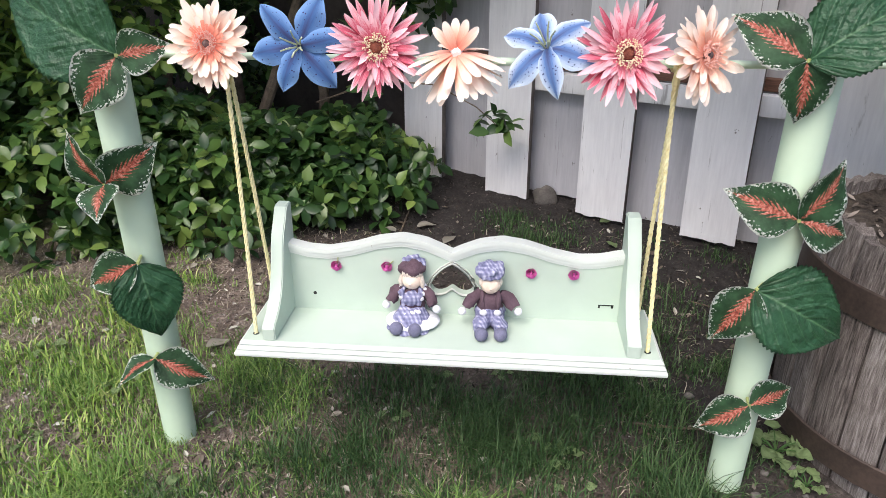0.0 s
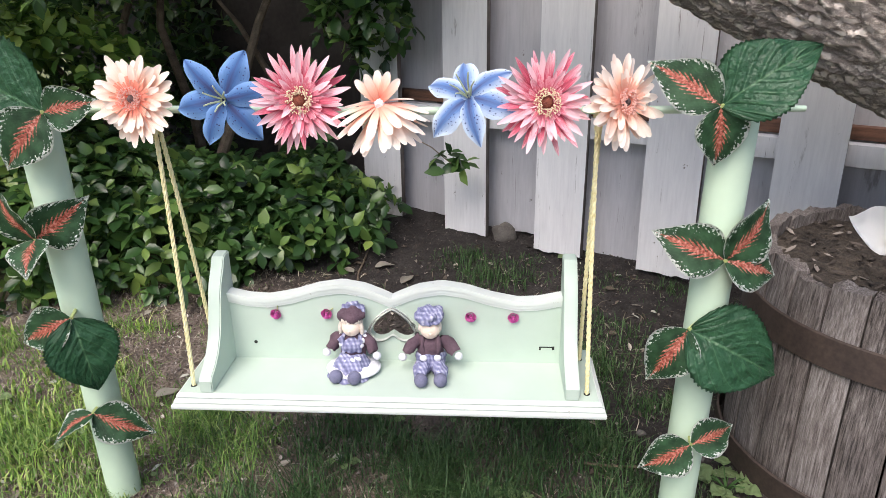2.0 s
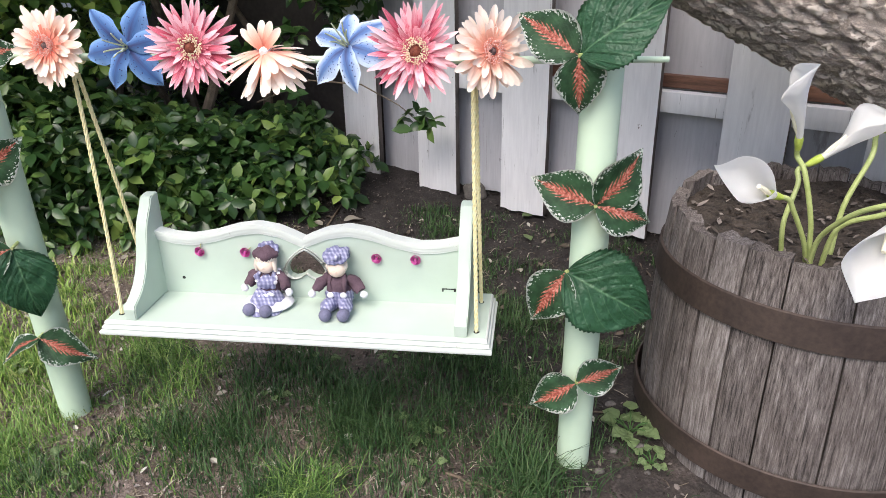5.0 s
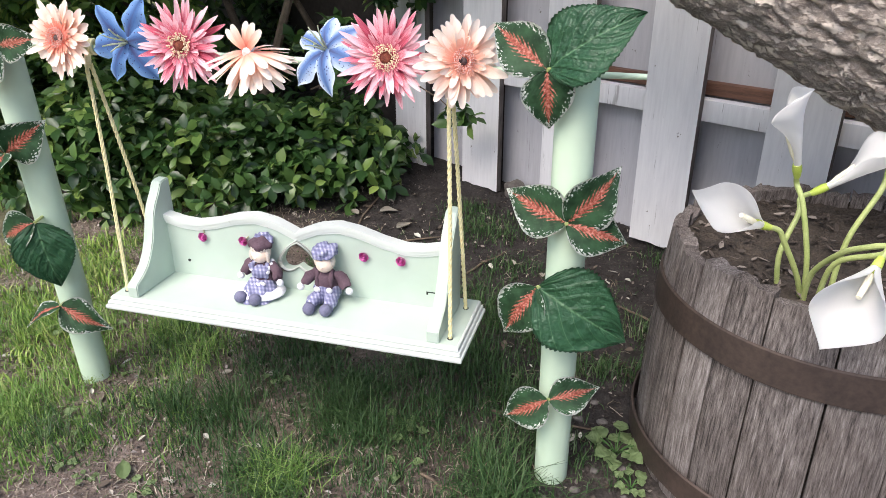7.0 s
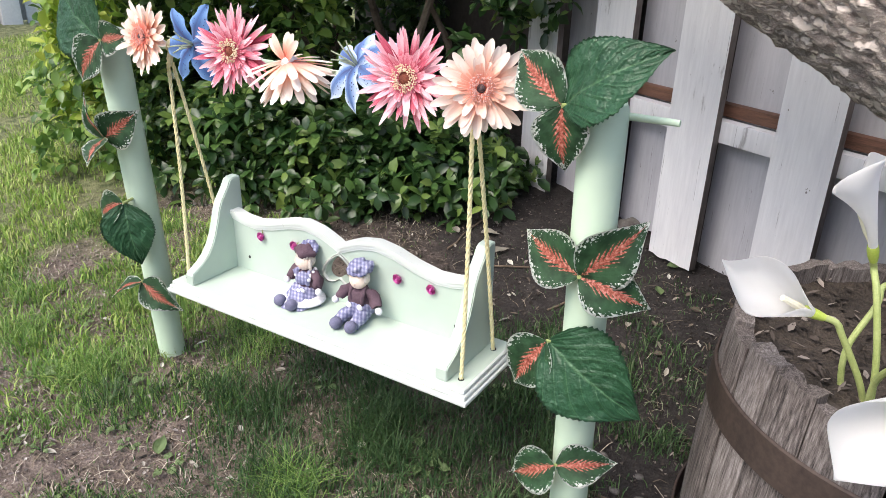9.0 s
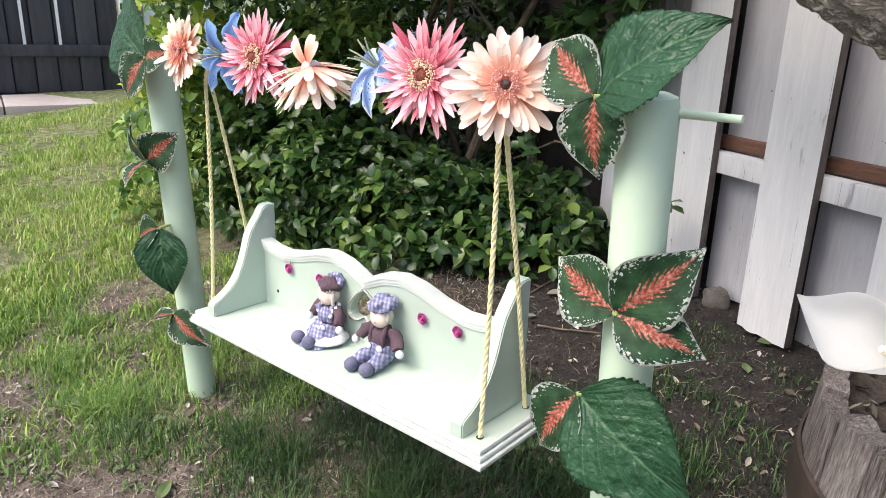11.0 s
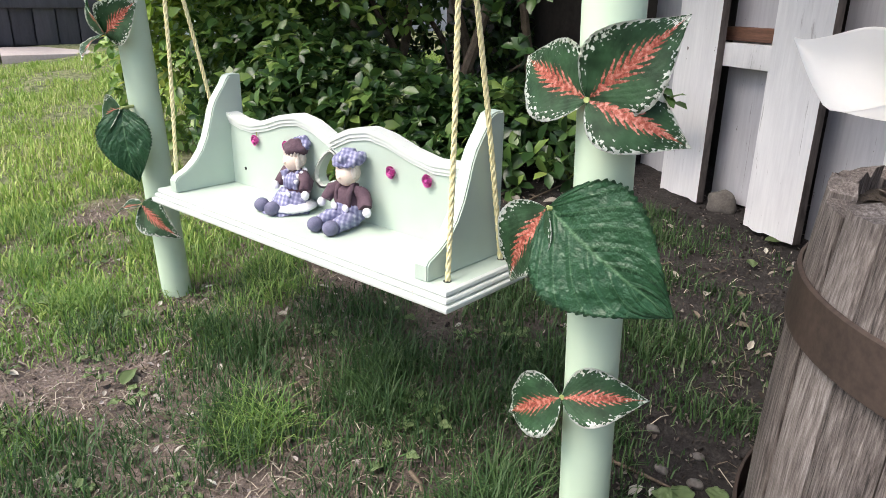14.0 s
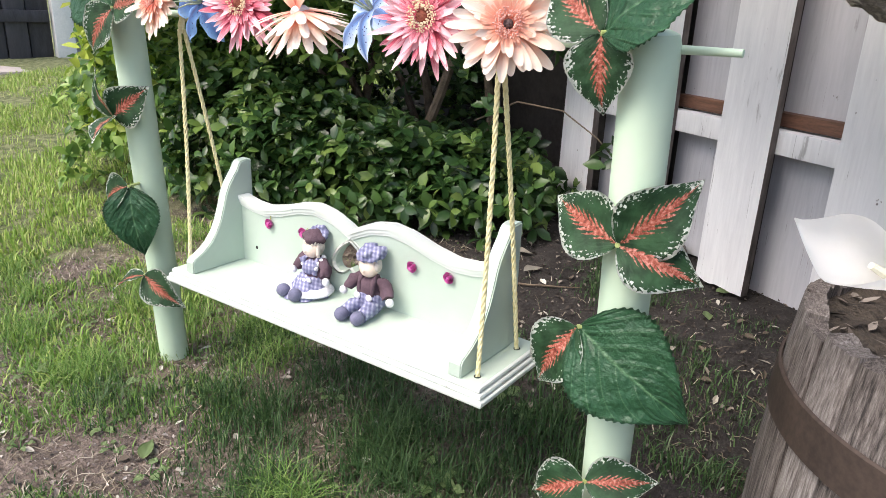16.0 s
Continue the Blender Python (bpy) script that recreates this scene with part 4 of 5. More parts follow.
def holder(ob, c, n, mat):
    """Calyx and wire that fix a flower to the crossbar."""
    c, n = Vector(c), Vector(n).normalized()
    b = bar_at(c.x)
    bm = bmesh.new()
    tube(bm, [c - n * 0.001, c - n * 0.010, c - n * 0.020, (c - n * 0.026).lerp(b, 0.5), b], [0.012, 0.010, 0.005, 0.003, 0.003], 10)
    part("calyx", bm, mat, ob)


def gerbera(c, n, R, mat, label, eye, fringe, rings, spin=0, seed=1):
    rnd = random.Random(seed)
    m = facing(c, n, spin)
    ob = thing("gerbera_flower", c, label, "artificial flower", "flowers on the crossbar")
    for count, length, width, lift, curl, z in rings:
        meshes = [petal_mesh("petal", R * length * f, R * width, 0.22, lift + rnd.uniform(-0.05, 0.05), curl + rnd.uniform(-0.06, 0.06), mat, 0.70 if mat is PEACH else 0.60, 0.42 if mat is PEACH else 0.62) for f in (1.04, 0.94, 0.82)]
        for k in range(count):
            a = math.tau * (k + rnd.uniform(-0.28, 0.28)) / count
            piece("petal", rnd.choice(meshes), m @ Matrix.Translation((0, 0, z * R)) @ Matrix.Rotation(a, 4, "Z") @ Matrix.Rotation(rnd.uniform(-0.20, 0.13), 4, "Y") @ Matrix.Rotation(rnd.uniform(-0.5, 0.5), 4, "X"), ob)
    # small inner petals and the eye
    bm = bmesh.new()
    uv = bm.loops.layers.uv.new("UVMap")
    for k in range(60):
        a, rr = math.tau * k / 46 + rnd.uniform(-0.05, 0.05), R * rnd.uniform(0.32, 0.48)
        p = [bm.verts.new(m @ Vector((R * 0.15 * math.cos(a + e), R * 0.15 * math.sin(a + e), R * 0.16))) for e in (-0.09, 0.09)]
        q = [bm.verts.new(m @ Vector((rr * math.cos(a + e), rr * math.sin(a + e), R * 0.24))) for e in (0.05, -0.05)]
        f = bm.faces.new(p + q)
        for lp, c2 in zip(f.loops, ((0, 0.05), (1, 0.05), (1, 0.35), (0, 0.35))):
            lp[uv].uv = c2
    part("inner_petals", bm, mat, ob, sharp=0)
    bm = bmesh.new()
    for k in range(240):
        a, rr = rnd.uniform(0, math.tau), R * (rnd.uniform(0.12, 0.27) if eye is DISC_RED else rnd.uniform(0.10, 0.26))
        ball(bm, (rr * math.cos(a), rr * math.sin(a), R * rnd.uniform(0.24, 0.30)), R * 0.015, m, 6)
    part("fringe", bm, fringe, ob)
    bm = bmesh.new()
    e = 0.085 if eye is DISC_DARK else 0.13
    ball(bm, (0, 0, R * 0.17), (R * e, R * e, R * 0.10), m, 16)
    part("flower_eye", bm, eye, ob)
    holder(ob, c, n, CALYX)


def lily(c, n, R, mat, label, spin=0, seed=1, curl=-0.62):
    rnd = random.Random(seed)
    m = facing(c, n, spin)
    ob = thing("lily_flower", c, label, "artificial flower", "flowers on the crossbar")
    for k in range(6):
        wide = 0.60 if k % 2 else 0.48
        me = petal_mesh("petal", R * rnd.uniform(0.98, 1.1), R * wide, -0.34, 0.60, curl + rnd.uniform(-0.12, 0.12), mat, 0.54, 0.80)
        piece("petal", me, m @ Matrix.Translation((0, 0, -0.012 if k % 2 else -0.008)) @ Matrix.Rotation(math.tau * k / 6 + rnd.uniform(-0.1, 0.1), 4, "Z") @ Matrix.Rotation(rnd.uniform(-0.15, 0.15), 4, "X"), ob)
    for k in range(6):
        a = math.tau * k / 6 + 0.4
        bm = bmesh.new()
        tube(bm, [m @ Vector((0.003 * math.cos(a), 0.003 * math.sin(a), -0.006)), m @ Vector((0.010 * math.cos(a), 0.010 * math.sin(a), 0.018)), m @ Vector((0.017 * math.cos(a), 0.017 * math.sin(a), 0.030))], [0.0014, 0.0013, 0.001], 6)
        part("stamen", bm, STAMEN, ob)
    holder(ob, Vector(c) - Vector(n).normalized() * 0.01, n, STEM_GREEN)


STAMEN = mottled("stamen", (0.34, 0.40, 0.22), (0.62, 0.66, 0.48), 100, 0.5)
LUSH = ((26, 1.0, 0.19, 0.05, 0.0, 0.0), (23, 0.90, 0.18, 0.14, -0.02, 0.05), (17, 0.62, 0.15, 0.22, -0.05, 0.08))
SPIKY = ((30, 1.02, 0.135, 0.05, 0.06, 0.0), (28, 0.90, 0.13, 0.13, 0.05, 0.04), (22, 0.70, 0.12, 0.20, 0.04, 0.07), (16, 0.48, 0.11, 0.26, 0.0, 0.09))
gerbera((-0.328, 1.030, 0.793), (-0.12, -0.97, 0.20), 0.066, PEACH, "peach cloth gerbera wired to the crossbar", DISC_DARK, FRINGE_PINK, LUSH, 5, 3)
lily((-0.199, 1.000, 0.795), (-0.08, -0.97, 0.20), 0.069, BLUE, "blue spotted cloth lily wired to the crossbar", 9, 5)
gerbera((-0.092, 0.992, 0.793), (0.15, -0.97, 0.18), 0.070, PINK, "deep pink cloth gerbera wired to the crossbar", DISC_RED, FRINGE_CREAM, SPIKY, 0, 7)
lily((0.138, 0.982, 0.800), (-0.28, -0.74, 0.60), 0.068, BLUEPALE, "pale blue spotted cloth lily wired to the crossbar", 48, 9, -0.85)
gerbera((0.240, 0.966, 0.789), (0.12, -0.97, 0.16), 0.072, PINK, "rose-pink cloth gerbera wired to the crossbar", DISC_RED, FRINGE_CREAM, SPIKY, 8, 11)
gerbera((0.345, 0.972, 0.785), (0.50, -0.82, 0.24), 0.070, PEACH, "peach cloth gerbera turned towards the barrel", DISC_DARK, FRINGE_PINK, LUSH, 3, 13)

# the drooping peach flower, facing the ground with a white calyx on top
droop = thing("gerbera_flower", (0.018, 0.985, 0.785), "drooping peach cloth gerbera hung face down", "artificial flower", "flowers on the crossbar")
rnd = random.Random(21)
dm = facing((0.018, 0.985, 0.789), (0.12, 0.20, -0.98), 0)
for count, length, width, lift, curl, z in ((17, 1.06, 0.22, 0.02, 0.20, 0.0), (17, 1.04, 0.20, 0.30, 0.2, 0.05), (15, 0.9, 0.20, 0.62, 0.2, 0.1)):
    me = petal_mesh("petal", 0.064 * length, 0.064 * width, 0.2, lift, curl, PEACH, 0.74, 0.42)
    for k in range(count):
        piece("petal", me, dm @ Matrix.Translation((0, 0, z * 0.066)) @ Matrix.Rotation(math.tau * (k + rnd.uniform(-0.25, 0.25)) / count, 4, "Z") @ Matrix.Rotation(rnd.uniform(-0.2, 0.15), 4, "Y"), droop)
me = petal_mesh("petal", 0.045, 0.0125, 0.2, 0.15, -0.25, PEACH, 0.70, 0.42)
for k, a in enumerate((50, 72, 92, 112, 134)):
    piece("petal", me, Matrix.Translation((0.018, 0.982, 0.788)) @ Matrix.Rotation(radians(90), 4, "X") @ Matrix.Rotation(radians(a), 4, "Z") @ Matrix.Rotation(radians(-14 + 11 * (k % 3)), 4, "Y"), droop)
bm = bmesh.new()
tube(bm, [Vector((0.018, 0.974, 0.786)), Vector((0.018, 0.985, 0.790)), Vector((0.018, 0.998, 0.790)), bar_at(0.018)], [0.005, 0.0085, 0.006, 0.004], 10)
part("calyx", bm, CALYX, droop)

# ---- barrel planter ----
BC = Vector((0.977, 1.158))
bz = 0.02
barrel = thing("barrel_planter", (BC.x, BC.y, bz), "weathered oak barrel with rusty hoops, filled with soil", "planter")


def barrel_r(z):
    """Outer radius of the barrel by height."""
    t = (z - bz) / 0.46
    return 0.302 - 0.026 * t * t - 0.004 * (1 - t) ** 3


NST = 22
rnd = random.Random(4)
cuts = np.cumsum([rnd.uniform(0.75, 1.25) for _ in range(NST)])
cuts = [0.0] + [c / cuts[-1] for c in cuts]
for k in range(NST):
    a0, a1 = math.tau * cuts[k] + 0.006, math.tau * cuts[k + 1] - 0.006
    top = 0.472 + rnd.uniform(-0.012, 0.006)
    proud = rnd.uniform(-0.003, 0.002)
    bm = bmesh.new()
    nz, na = 9, 6
    grid = []
    for inner in (0, 1):
        sheet = []
        for j in range(nz + 1):
            z = bz - 0.03 + (top - bz + 0.03) * j / nz
            row = []
            for i in range(na + 1):
                a = a0 + (a1 - a0) * i / na
                r = barrel_r(z) + proud - (0.024 + 0.004 * rnd.random() if inner else 0) - (0.003 if i in (0, na) and not inner else 0)
                zz = z + (rnd.uniform(-0.008, 0.005) if j == nz else 0)
                row.append(bm.verts.new((BC.x + r * math.cos(a), BC.y + r * math.sin(a), zz)))
            sheet.append(row)
        grid.append(sheet)
    o, n_ = grid
    for j in range(nz):
        for i in range(na):
            bm.faces.new((o[j][i], o[j][i + 1], o[j + 1][i + 1], o[j + 1][i]))
            bm.faces.new((n_[j][i + 1], n_[j][i], n_[j + 1][i], n_[j + 1][i + 1]))
        for i in (0, na):
            bm.faces.new((o[j][i], o[j + 1][i], n_[j + 1][i], n_[j][i]))
    for i in range(na):
        bm.faces.new((o[nz][i], o[nz][i + 1], n_[nz][i + 1], n_[nz][i]))
    bmesh.ops.recalc_face_normals(bm, faces=bm.faces[:])
    part("stave", bm, OAK, barrel, sharp=0.5)


def hoop(z0, z1, dr, tilt=(0, 0)):
    bm = bmesh.new()
    prof = [(z0, dr), (z0 + 0.002, dr + 0.003), (z1 - 0.002, dr + 0.003), (z1, dr), (z1, dr - 0.001), (z0, dr - 0.001)]
    rings = []
    for k in range(72):
        a = math.tau * k / 72
        ring = []
        for z, d in prof:
            zz = z + tilt[0] * math.cos(a) + tilt[1] * math.sin(a)
            r = barrel_r(z) + d + 0.0015 * math.sin(3 * a)
            ring.append(bm.verts.new((BC.x + r * math.cos(a), BC.y + r * math.sin(a), zz)))
        rings.append(ring)
    for k in range(72):
        a, b = rings[k], rings[(k + 1) % 72]
        for j in range(6):
            bm.faces.new((a[j], b[j], b[(j + 1) % 6], a[(j + 1) % 6]))
    bmesh.ops.recalc_face_normals(bm, faces=bm.faces[:])
    return bm


part("hoop", hoop(0.335, 0.392, 0.0025), METAL, barrel, "rusty brown iron hoop", sharp=0.4)
part("hoop", hoop(0.045, 0.098, 0.010), METAL, barrel, "loose rusty hoop slipped to the foot", sharp=0.4)
bm = bmesh.new()
rings = []
for j in range(17):
    r = 0.268 * j / 16
    rings.append([bm.verts.new((BC.x + r * math.cos(math.tau * k / 48), BC.y + r * math.sin(math.tau * k / 48), 0.432 + 0.014 * noise.noise((r * 30 * math.cos(math.tau * k / 48), r * 30 * math.sin(math.tau * k / 48), 1)) + 0.02 * (r / 0.268) ** 4)) for k in range(48 if j else 1)])
for j in range(16):
    for k in range(48):
        if j == 0:
            bm.faces.new((rings[0][0], rings[1][k], rings[1][(k + 1) % 48]))
        else:
            bm.faces.new((rings[j][k], rings[j + 1][k], rings[j + 1][(k + 1) % 48], rings[j][(k + 1) % 48]))
part("soil", bm, SOIL, barrel, "dark potting soil with wood chips")


def scatter_flakes(name, spots, mat, parent=None, fold=0.25, seed=0):
    """Small flat pointed flakes lying about: (x, y, z, length, width, heading, tilt)."""
    vs, fs = [], []
    r = random.Random(seed)
    for x, y, z, L, wd, head, tilt in spots:
        m = Matrix.Translation((x, y, z)) @ Euler((r.uniform(-tilt, tilt), r.uniform(-tilt, tilt), head)).to_matrix().to_4x4()
        k = len(vs)
        vs += [m @ Vector(p) for p in ((-L / 2, 0, 0), (-L * 0.15, wd / 2, wd * fold), (-L * 0.1, 0, 0), (-L * 0.15, -wd / 2, wd * fold), (L * 0.25, wd * 0.36, wd * fold), (L * 0.25, -wd * 0.36, wd * fold), (L / 2, 0, L * 0.06))]
        fs += [(k, k + 2, k + 1), (k, k + 3, k + 2), (k + 1, k + 2, k + 6, k + 4), (k + 2, k + 3, k + 5, k + 6)]
    return big_mesh(name, vs, fs, mat, parent)


rnd = random.Random(8)
spots = []
for _ in range(420):
    a, r = rnd.uniform(0, math.tau), 0.262 * math.sqrt(rnd.random())
    spots.append((BC.x + r * math.cos(a), BC.y + r * math.sin(a), 0.438 + 0.02 * (r / 0.268) ** 4, rnd.uniform(0.008, 0.03), rnd.uniform(0.004, 0.010), rnd.uniform(0, 6.3), 0.5))
tagged(scatter_flakes("mulch", spots, CHIP_MAT, barrel, 0.15, 2), kind="stuff")


# ---- calla lilies ----
def calla(base, tip, stem_pts, label, R=0.040, face=(-0.3, -0.6, 0.7), flare=1.0, opened=0.40, bend=(0, 0, 0.012), peak=1.05):
    """A white trumpet from its green throat at base to its curled tip, on a green stem."""
    base, tip, face, bend = Vector(base), Vector(tip), Vector(face).normalized(), Vector(bend)
    L = (tip - base).length
    d = (tip - base) / L
    up = (face - d * face.dot(d)).normalized()
    sd = d.cross(up)
    ob = thing("calla_lily", Vector(stem_pts[0]), label, "artificial flower", "calla lilies in the barrel")
    bm = bmesh.new()
    nu, nv = 28, 26
    grid = []
    for j in range(nv + 1):
        t = j / nv
        # a rolled blade: closed round the throat, opening towards a pointed, bent tip
        ease = min(1, t / 0.75) ** 1.5
        half = math.pi * (1.02 - (1 - opened) * ease)
        arc = 0.018 * (1 - t) + R * math.sin(math.pi * t ** peak) ** 1.05 if 0 < t < 1 else (0.018 if t == 0 else 0.0008)
        rad = arc / half
        row = []
        for k in range(nu + 1):
            u = k / nu * 2 - 1
            a = u * half
            roll = 1 + 0.22 * flare * abs(u) ** 4 * t + 0.03 * math.sin(5 * u + 9 * t) * t
            p = base + d * (L * t) + (sd * math.sin(a) - up * math.cos(a)) * rad * roll + up * (rad - 0.018 / math.pi)
            row.append(bm.verts.new(p + bend * t ** 7))
        grid.append(row)
    for j in range(nv):
        for k in range(nu):
            bm.faces.new((grid[j][k], grid[j][k + 1], grid[j + 1][k + 1], grid[j + 1][k]))
    bmesh.ops.solidify(bm, geom=bm.faces[:], thickness=0.0008)
    part("trumpet", bm, WHITEPETAL, ob, sharp=0)
    bm = bmesh.new()
    tube(bm, [base - d * 0.014, base - d * 0.004, base + d * 0.004, base + d * 0.012], [0.0048, 0.0064, 0.0070, 0.0062], 12)
    part("throat", bm, LIME, ob, "yellow-green throat")
    bm = bmesh.new()
    tube(bm, [base + d * 0.01, base + d * L * 0.22 + up * 0.006, base + d * L * 0.42 + up * 0.014], [0.003, 0.0048, 0.0035], 8)
    part("spadix", bm, SPADIX, ob, "cream spadix")
    pts = [Vector(p) for p in stem_pts] + [base - d * 0.03, base - d * 0.008]
    smooth = []
    for k in range(len(pts) - 1):
        p0, p1, p2, p3 = pts[max(k - 1, 0)], pts[k], pts[k + 1], pts[min(k + 2, len(pts) - 1)]
        for s in range(6):
            t = s / 6
            smooth.append(0.5 * ((2 * p1) + (p2 - p0) * t + (2 * p0 - 5 * p1 + 4 * p2 - p3) * t * t + (3 * p1 - p0 - 3 * p2 + p3) * t ** 3))
    smooth.append(pts[-1])
    bm = bmesh.new()
    tube(bm, smooth, 0.0042, 10)
    part("stem", bm, STEM_GREEN, ob)


SPADIX = mottled("cream_spadix", (0.70, 0.66, 0.46), (0.86, 0.84, 0.70), 90, 0.7)
LIME = mottled("lime_throat", (0.34, 0.46, 0.04), (0.52, 0.60, 0.14), 60, 0.5)
white = "white cloth calla lily on a green stem in the barrel"
root = Vector((0.880, 1.020, 0.425))
calla((0.793, 0.983, 0.562), (0.688, 0.946, 0.602), [root, (0.862, 1.005, 0.475), (0.830, 0.995, 0.535)], "white calla lily leaning out over the rim", 0.050, (-0.05, -0.80, 0.60), 0.8, 0.36, (-0.004, 0, 0.022))
calla((0.843, 1.046, 0.629), (0.805, 0.985, 0.762), [root + Vector((0.006, 0.006, 0)), (0.876, 1.022, 0.50), (0.858, 1.036, 0.58)], "white calla lily standing upright in the barrel", 0.042, (-0.85, 0.2, 0.5), 1.2, 0.52, (0.014, 0, 0.0), 2.5)
calla((0.893, 1.082, 0.588), (1.000, 1.060, 0.668), [root + Vector((-0.028, 0.03, 0)), (0.845, 1.05, 0.49), (0.866, 1.07, 0.55)], white, 0.048, (-0.3, -0.2, 0.9), 1.0, 0.5, (0, 0, 0), 2.2)
calla((0.902, 0.852, 0.568), (0.842, 0.780, 0.482), [root + Vector((0.0, -0.012, 0)), (0.876, 0.985, 0.490), (0.886, 0.930, 0.548), (0.900, 0.890, 0.577)], "white calla lily hanging over the barrel's side", 0.062, (-0.25, -0.72, 0.55), 0.6, 0.36, (-0.010, -0.004, 0.004))
calla((0.985, 0.915, 0.560), (1.045, 0.845, 0.540), [root + Vector((0.02, -0.01, 0)), (0.905, 0.99, 0.505), (0.945, 0.945, 0.545)], white, 0.044, (-0.2, -0.6, 0.7), 1.0, 0.45, (0, 0, 0), 1.5)
calla((1.01, 1.07, 0.640), (1.09, 1.03, 0.66), [root + Vector((0.045, 0.015, 0)), (0.935, 1.045, 0.52), (0.970, 1.06, 0.60)], white, 0.044, (-0.1, -0.6, 0.8), 1.0, 0.45, (0, 0, 0), 1.5)

# ---- leaning tree trunk ----
tree = thing("tree", (2.50, 0.72, ground_z(2.5, 0.72)), "old tree with thick ridged bark, its trunk leaning low", "tree")
bm = bmesh.new()
A, dirn = Vector((0.7, 1.405, 1.032)), Vector((1, -0.378, -0.57)).normalized()
side = dirn.orthogonal().normalized()
upv = dirn.cross(side)
ring_prev = None
NA = 250
for j in range(561):
    s = -1.9 + 4.05 * j / 560
    rad = 0.185 + 0.012 * s + (0.10 * max(0, s - 1.45) ** 2)
    c = A + dirn * s + Vector((0, 0, 0.02 * math.sin(s * 1.7)))
    ring = []
    for k in range(NA):
        a = math.tau * k / NA
        off = side * math.cos(a) + upv * math.sin(a)
        cy, cz = math.cos(a), math.sin(a)
        wander = noise.noise((s * 5, cy * 2, cz * 2))
        furrow = abs(noise.noise((s * 9, cy * 8.5 + wander, cz * 8.5)))
        plate = abs(noise.noise((s * 24 + 3, cy * 15 + wander * 2, cz * 15)))
        flake = noise.noise((s * 46, cy * 17, cz * 17))
        scale = noise.noise((s * 80, cy * 30, cz * 30))
        h = 0.010 * min(1, furrow * 6) + 0.0075 * min(1, plate * 5) + 0.0050 * flake + 0.0035 * scale - 0.012
        ring.append(bm.verts.new(c + off * (rad + h)))
    if ring_prev:
        for k in range(NA):
            bm.faces.new((ring_prev[k], ring_prev[(k + 1) % NA], ring[(k + 1) % NA], ring[k]))
    if j in (0, 560):
        bm.faces.new(ring)
    ring_prev = ring
bmesh.ops.recalc_face_normals(bm, faces=bm.faces[:])
part("trunk", bm, BARK, tree, sharp=0)


# ---- leafy bush ----
def leaf_cloud(name, spots, mat, parent, seed):
    """Pointed leaves, each folded on its midrib: (place, outward way, length, width)."""
    r = np.random.default_rng(seed)
    P = np.array([s[0] for s in spots])
    Dv = np.array([s[1] for s in spots])
    L = np.array([s[2] for s in spots])[:, None]
    Wd = np.array([s[3] for s in spots])[:, None]
    Dv /= np.linalg.norm(Dv, axis=1, keepdims=True)
    hint = r.normal(size=P.shape) * 0.45 + np.array([0, -0.35, 1.0])
    N = hint - Dv * np.sum(hint * Dv, axis=1, keepdims=True)
    N /= np.linalg.norm(N, axis=1, keepdims=True)
    S = np.cross(Dv, N)
    vs = np.stack([P, P + Dv * L * 0.30 + S * Wd * 0.42 + N * Wd * 0.14, P + Dv * L * 0.32, P + Dv * L * 0.30 - S * Wd * 0.42 + N * Wd * 0.14,
                   P + Dv * L * 0.66 + S * Wd * 0.46 + N * Wd * 0.10 , P + Dv * L * 0.66 - N * L * 0.02, P + Dv * L * 0.66 - S * Wd * 0.46 + N * Wd * 0.10, P + Dv * L - N * L * 0.12], axis=1).reshape(-1, 3)
    base = np.arange(len(P))[:, None] * 8
    quad = np.concatenate([base + np.array([1, 2, 5, 4]), base + np.array([2, 3, 6, 5])])
    tri = np.concatenate([base + np.array(t) for t in ([0, 2, 1], [0, 3, 2], [4, 5, 7], [5, 6, 7])])
    ob = big_mesh(name, vs.tolist(), quad.tolist() + tri.tolist(), mat, parent)
    for f in ob.data.polygons:
        f.use_smooth = True
    return tagged(ob, kind="stuff")


def bush_spots(blobs, rnd):
    """Rosettes of leaves at the ends of twigs, over and inside a few rounded masses."""
    out = []
    for (cx, cy, cz), (rx, ry, rz), count in blobs:
        for _ in range(count):
            v = Vector((rnd.gauss(0, 1), rnd.gauss(0, 1), rnd.gauss(0, 1))).normalized()
            if v.z < -0.5 and cz < 0.7:
                v.z = -v.z
            f = 1 - abs(rnd.gauss(0, 0.22))
            lump = 1 + 0.38 * noise.noise((v.x * 2.2 + cx * 3, v.y * 2.2 + cy, v.z * 2.2 + cz))
            p = Vector((cx + v.x * rx * f * lump, cy + v.y * ry * f * lump, cz + v.z * rz * f * lump))
            g = ground_z(p.x, p.y)
            d_f = (p - FO).dot(FNRM)
            if p.z < g + 0.01 or (d_f < 0.01 and p.x > -0.75):
                continue
            way = (v + Vector((0, -0.25, 0.45)) + Vector((rnd.gauss(0, 0.4), rnd.gauss(0, 0.4), rnd.gauss(0, 0.3)))).normalized()
            a0, o1 = rnd.uniform(0, 6.3), way.orthogonal().normalized()
            o2 = way.cross(o1)
            for k in range(rnd.randint(4, 6)):
                a = a0 + k * 1.26
                dv = o1 * math.cos(a) + o2 * math.sin(a) + way * rnd.uniform(0.15, 0.7)
                L = rnd.uniform(0.030, 0.066)
                out.append((tuple(p + way * 0.006 * k), tuple(dv), L, L * rnd.uniform(0.46, 0.62)))
    return out


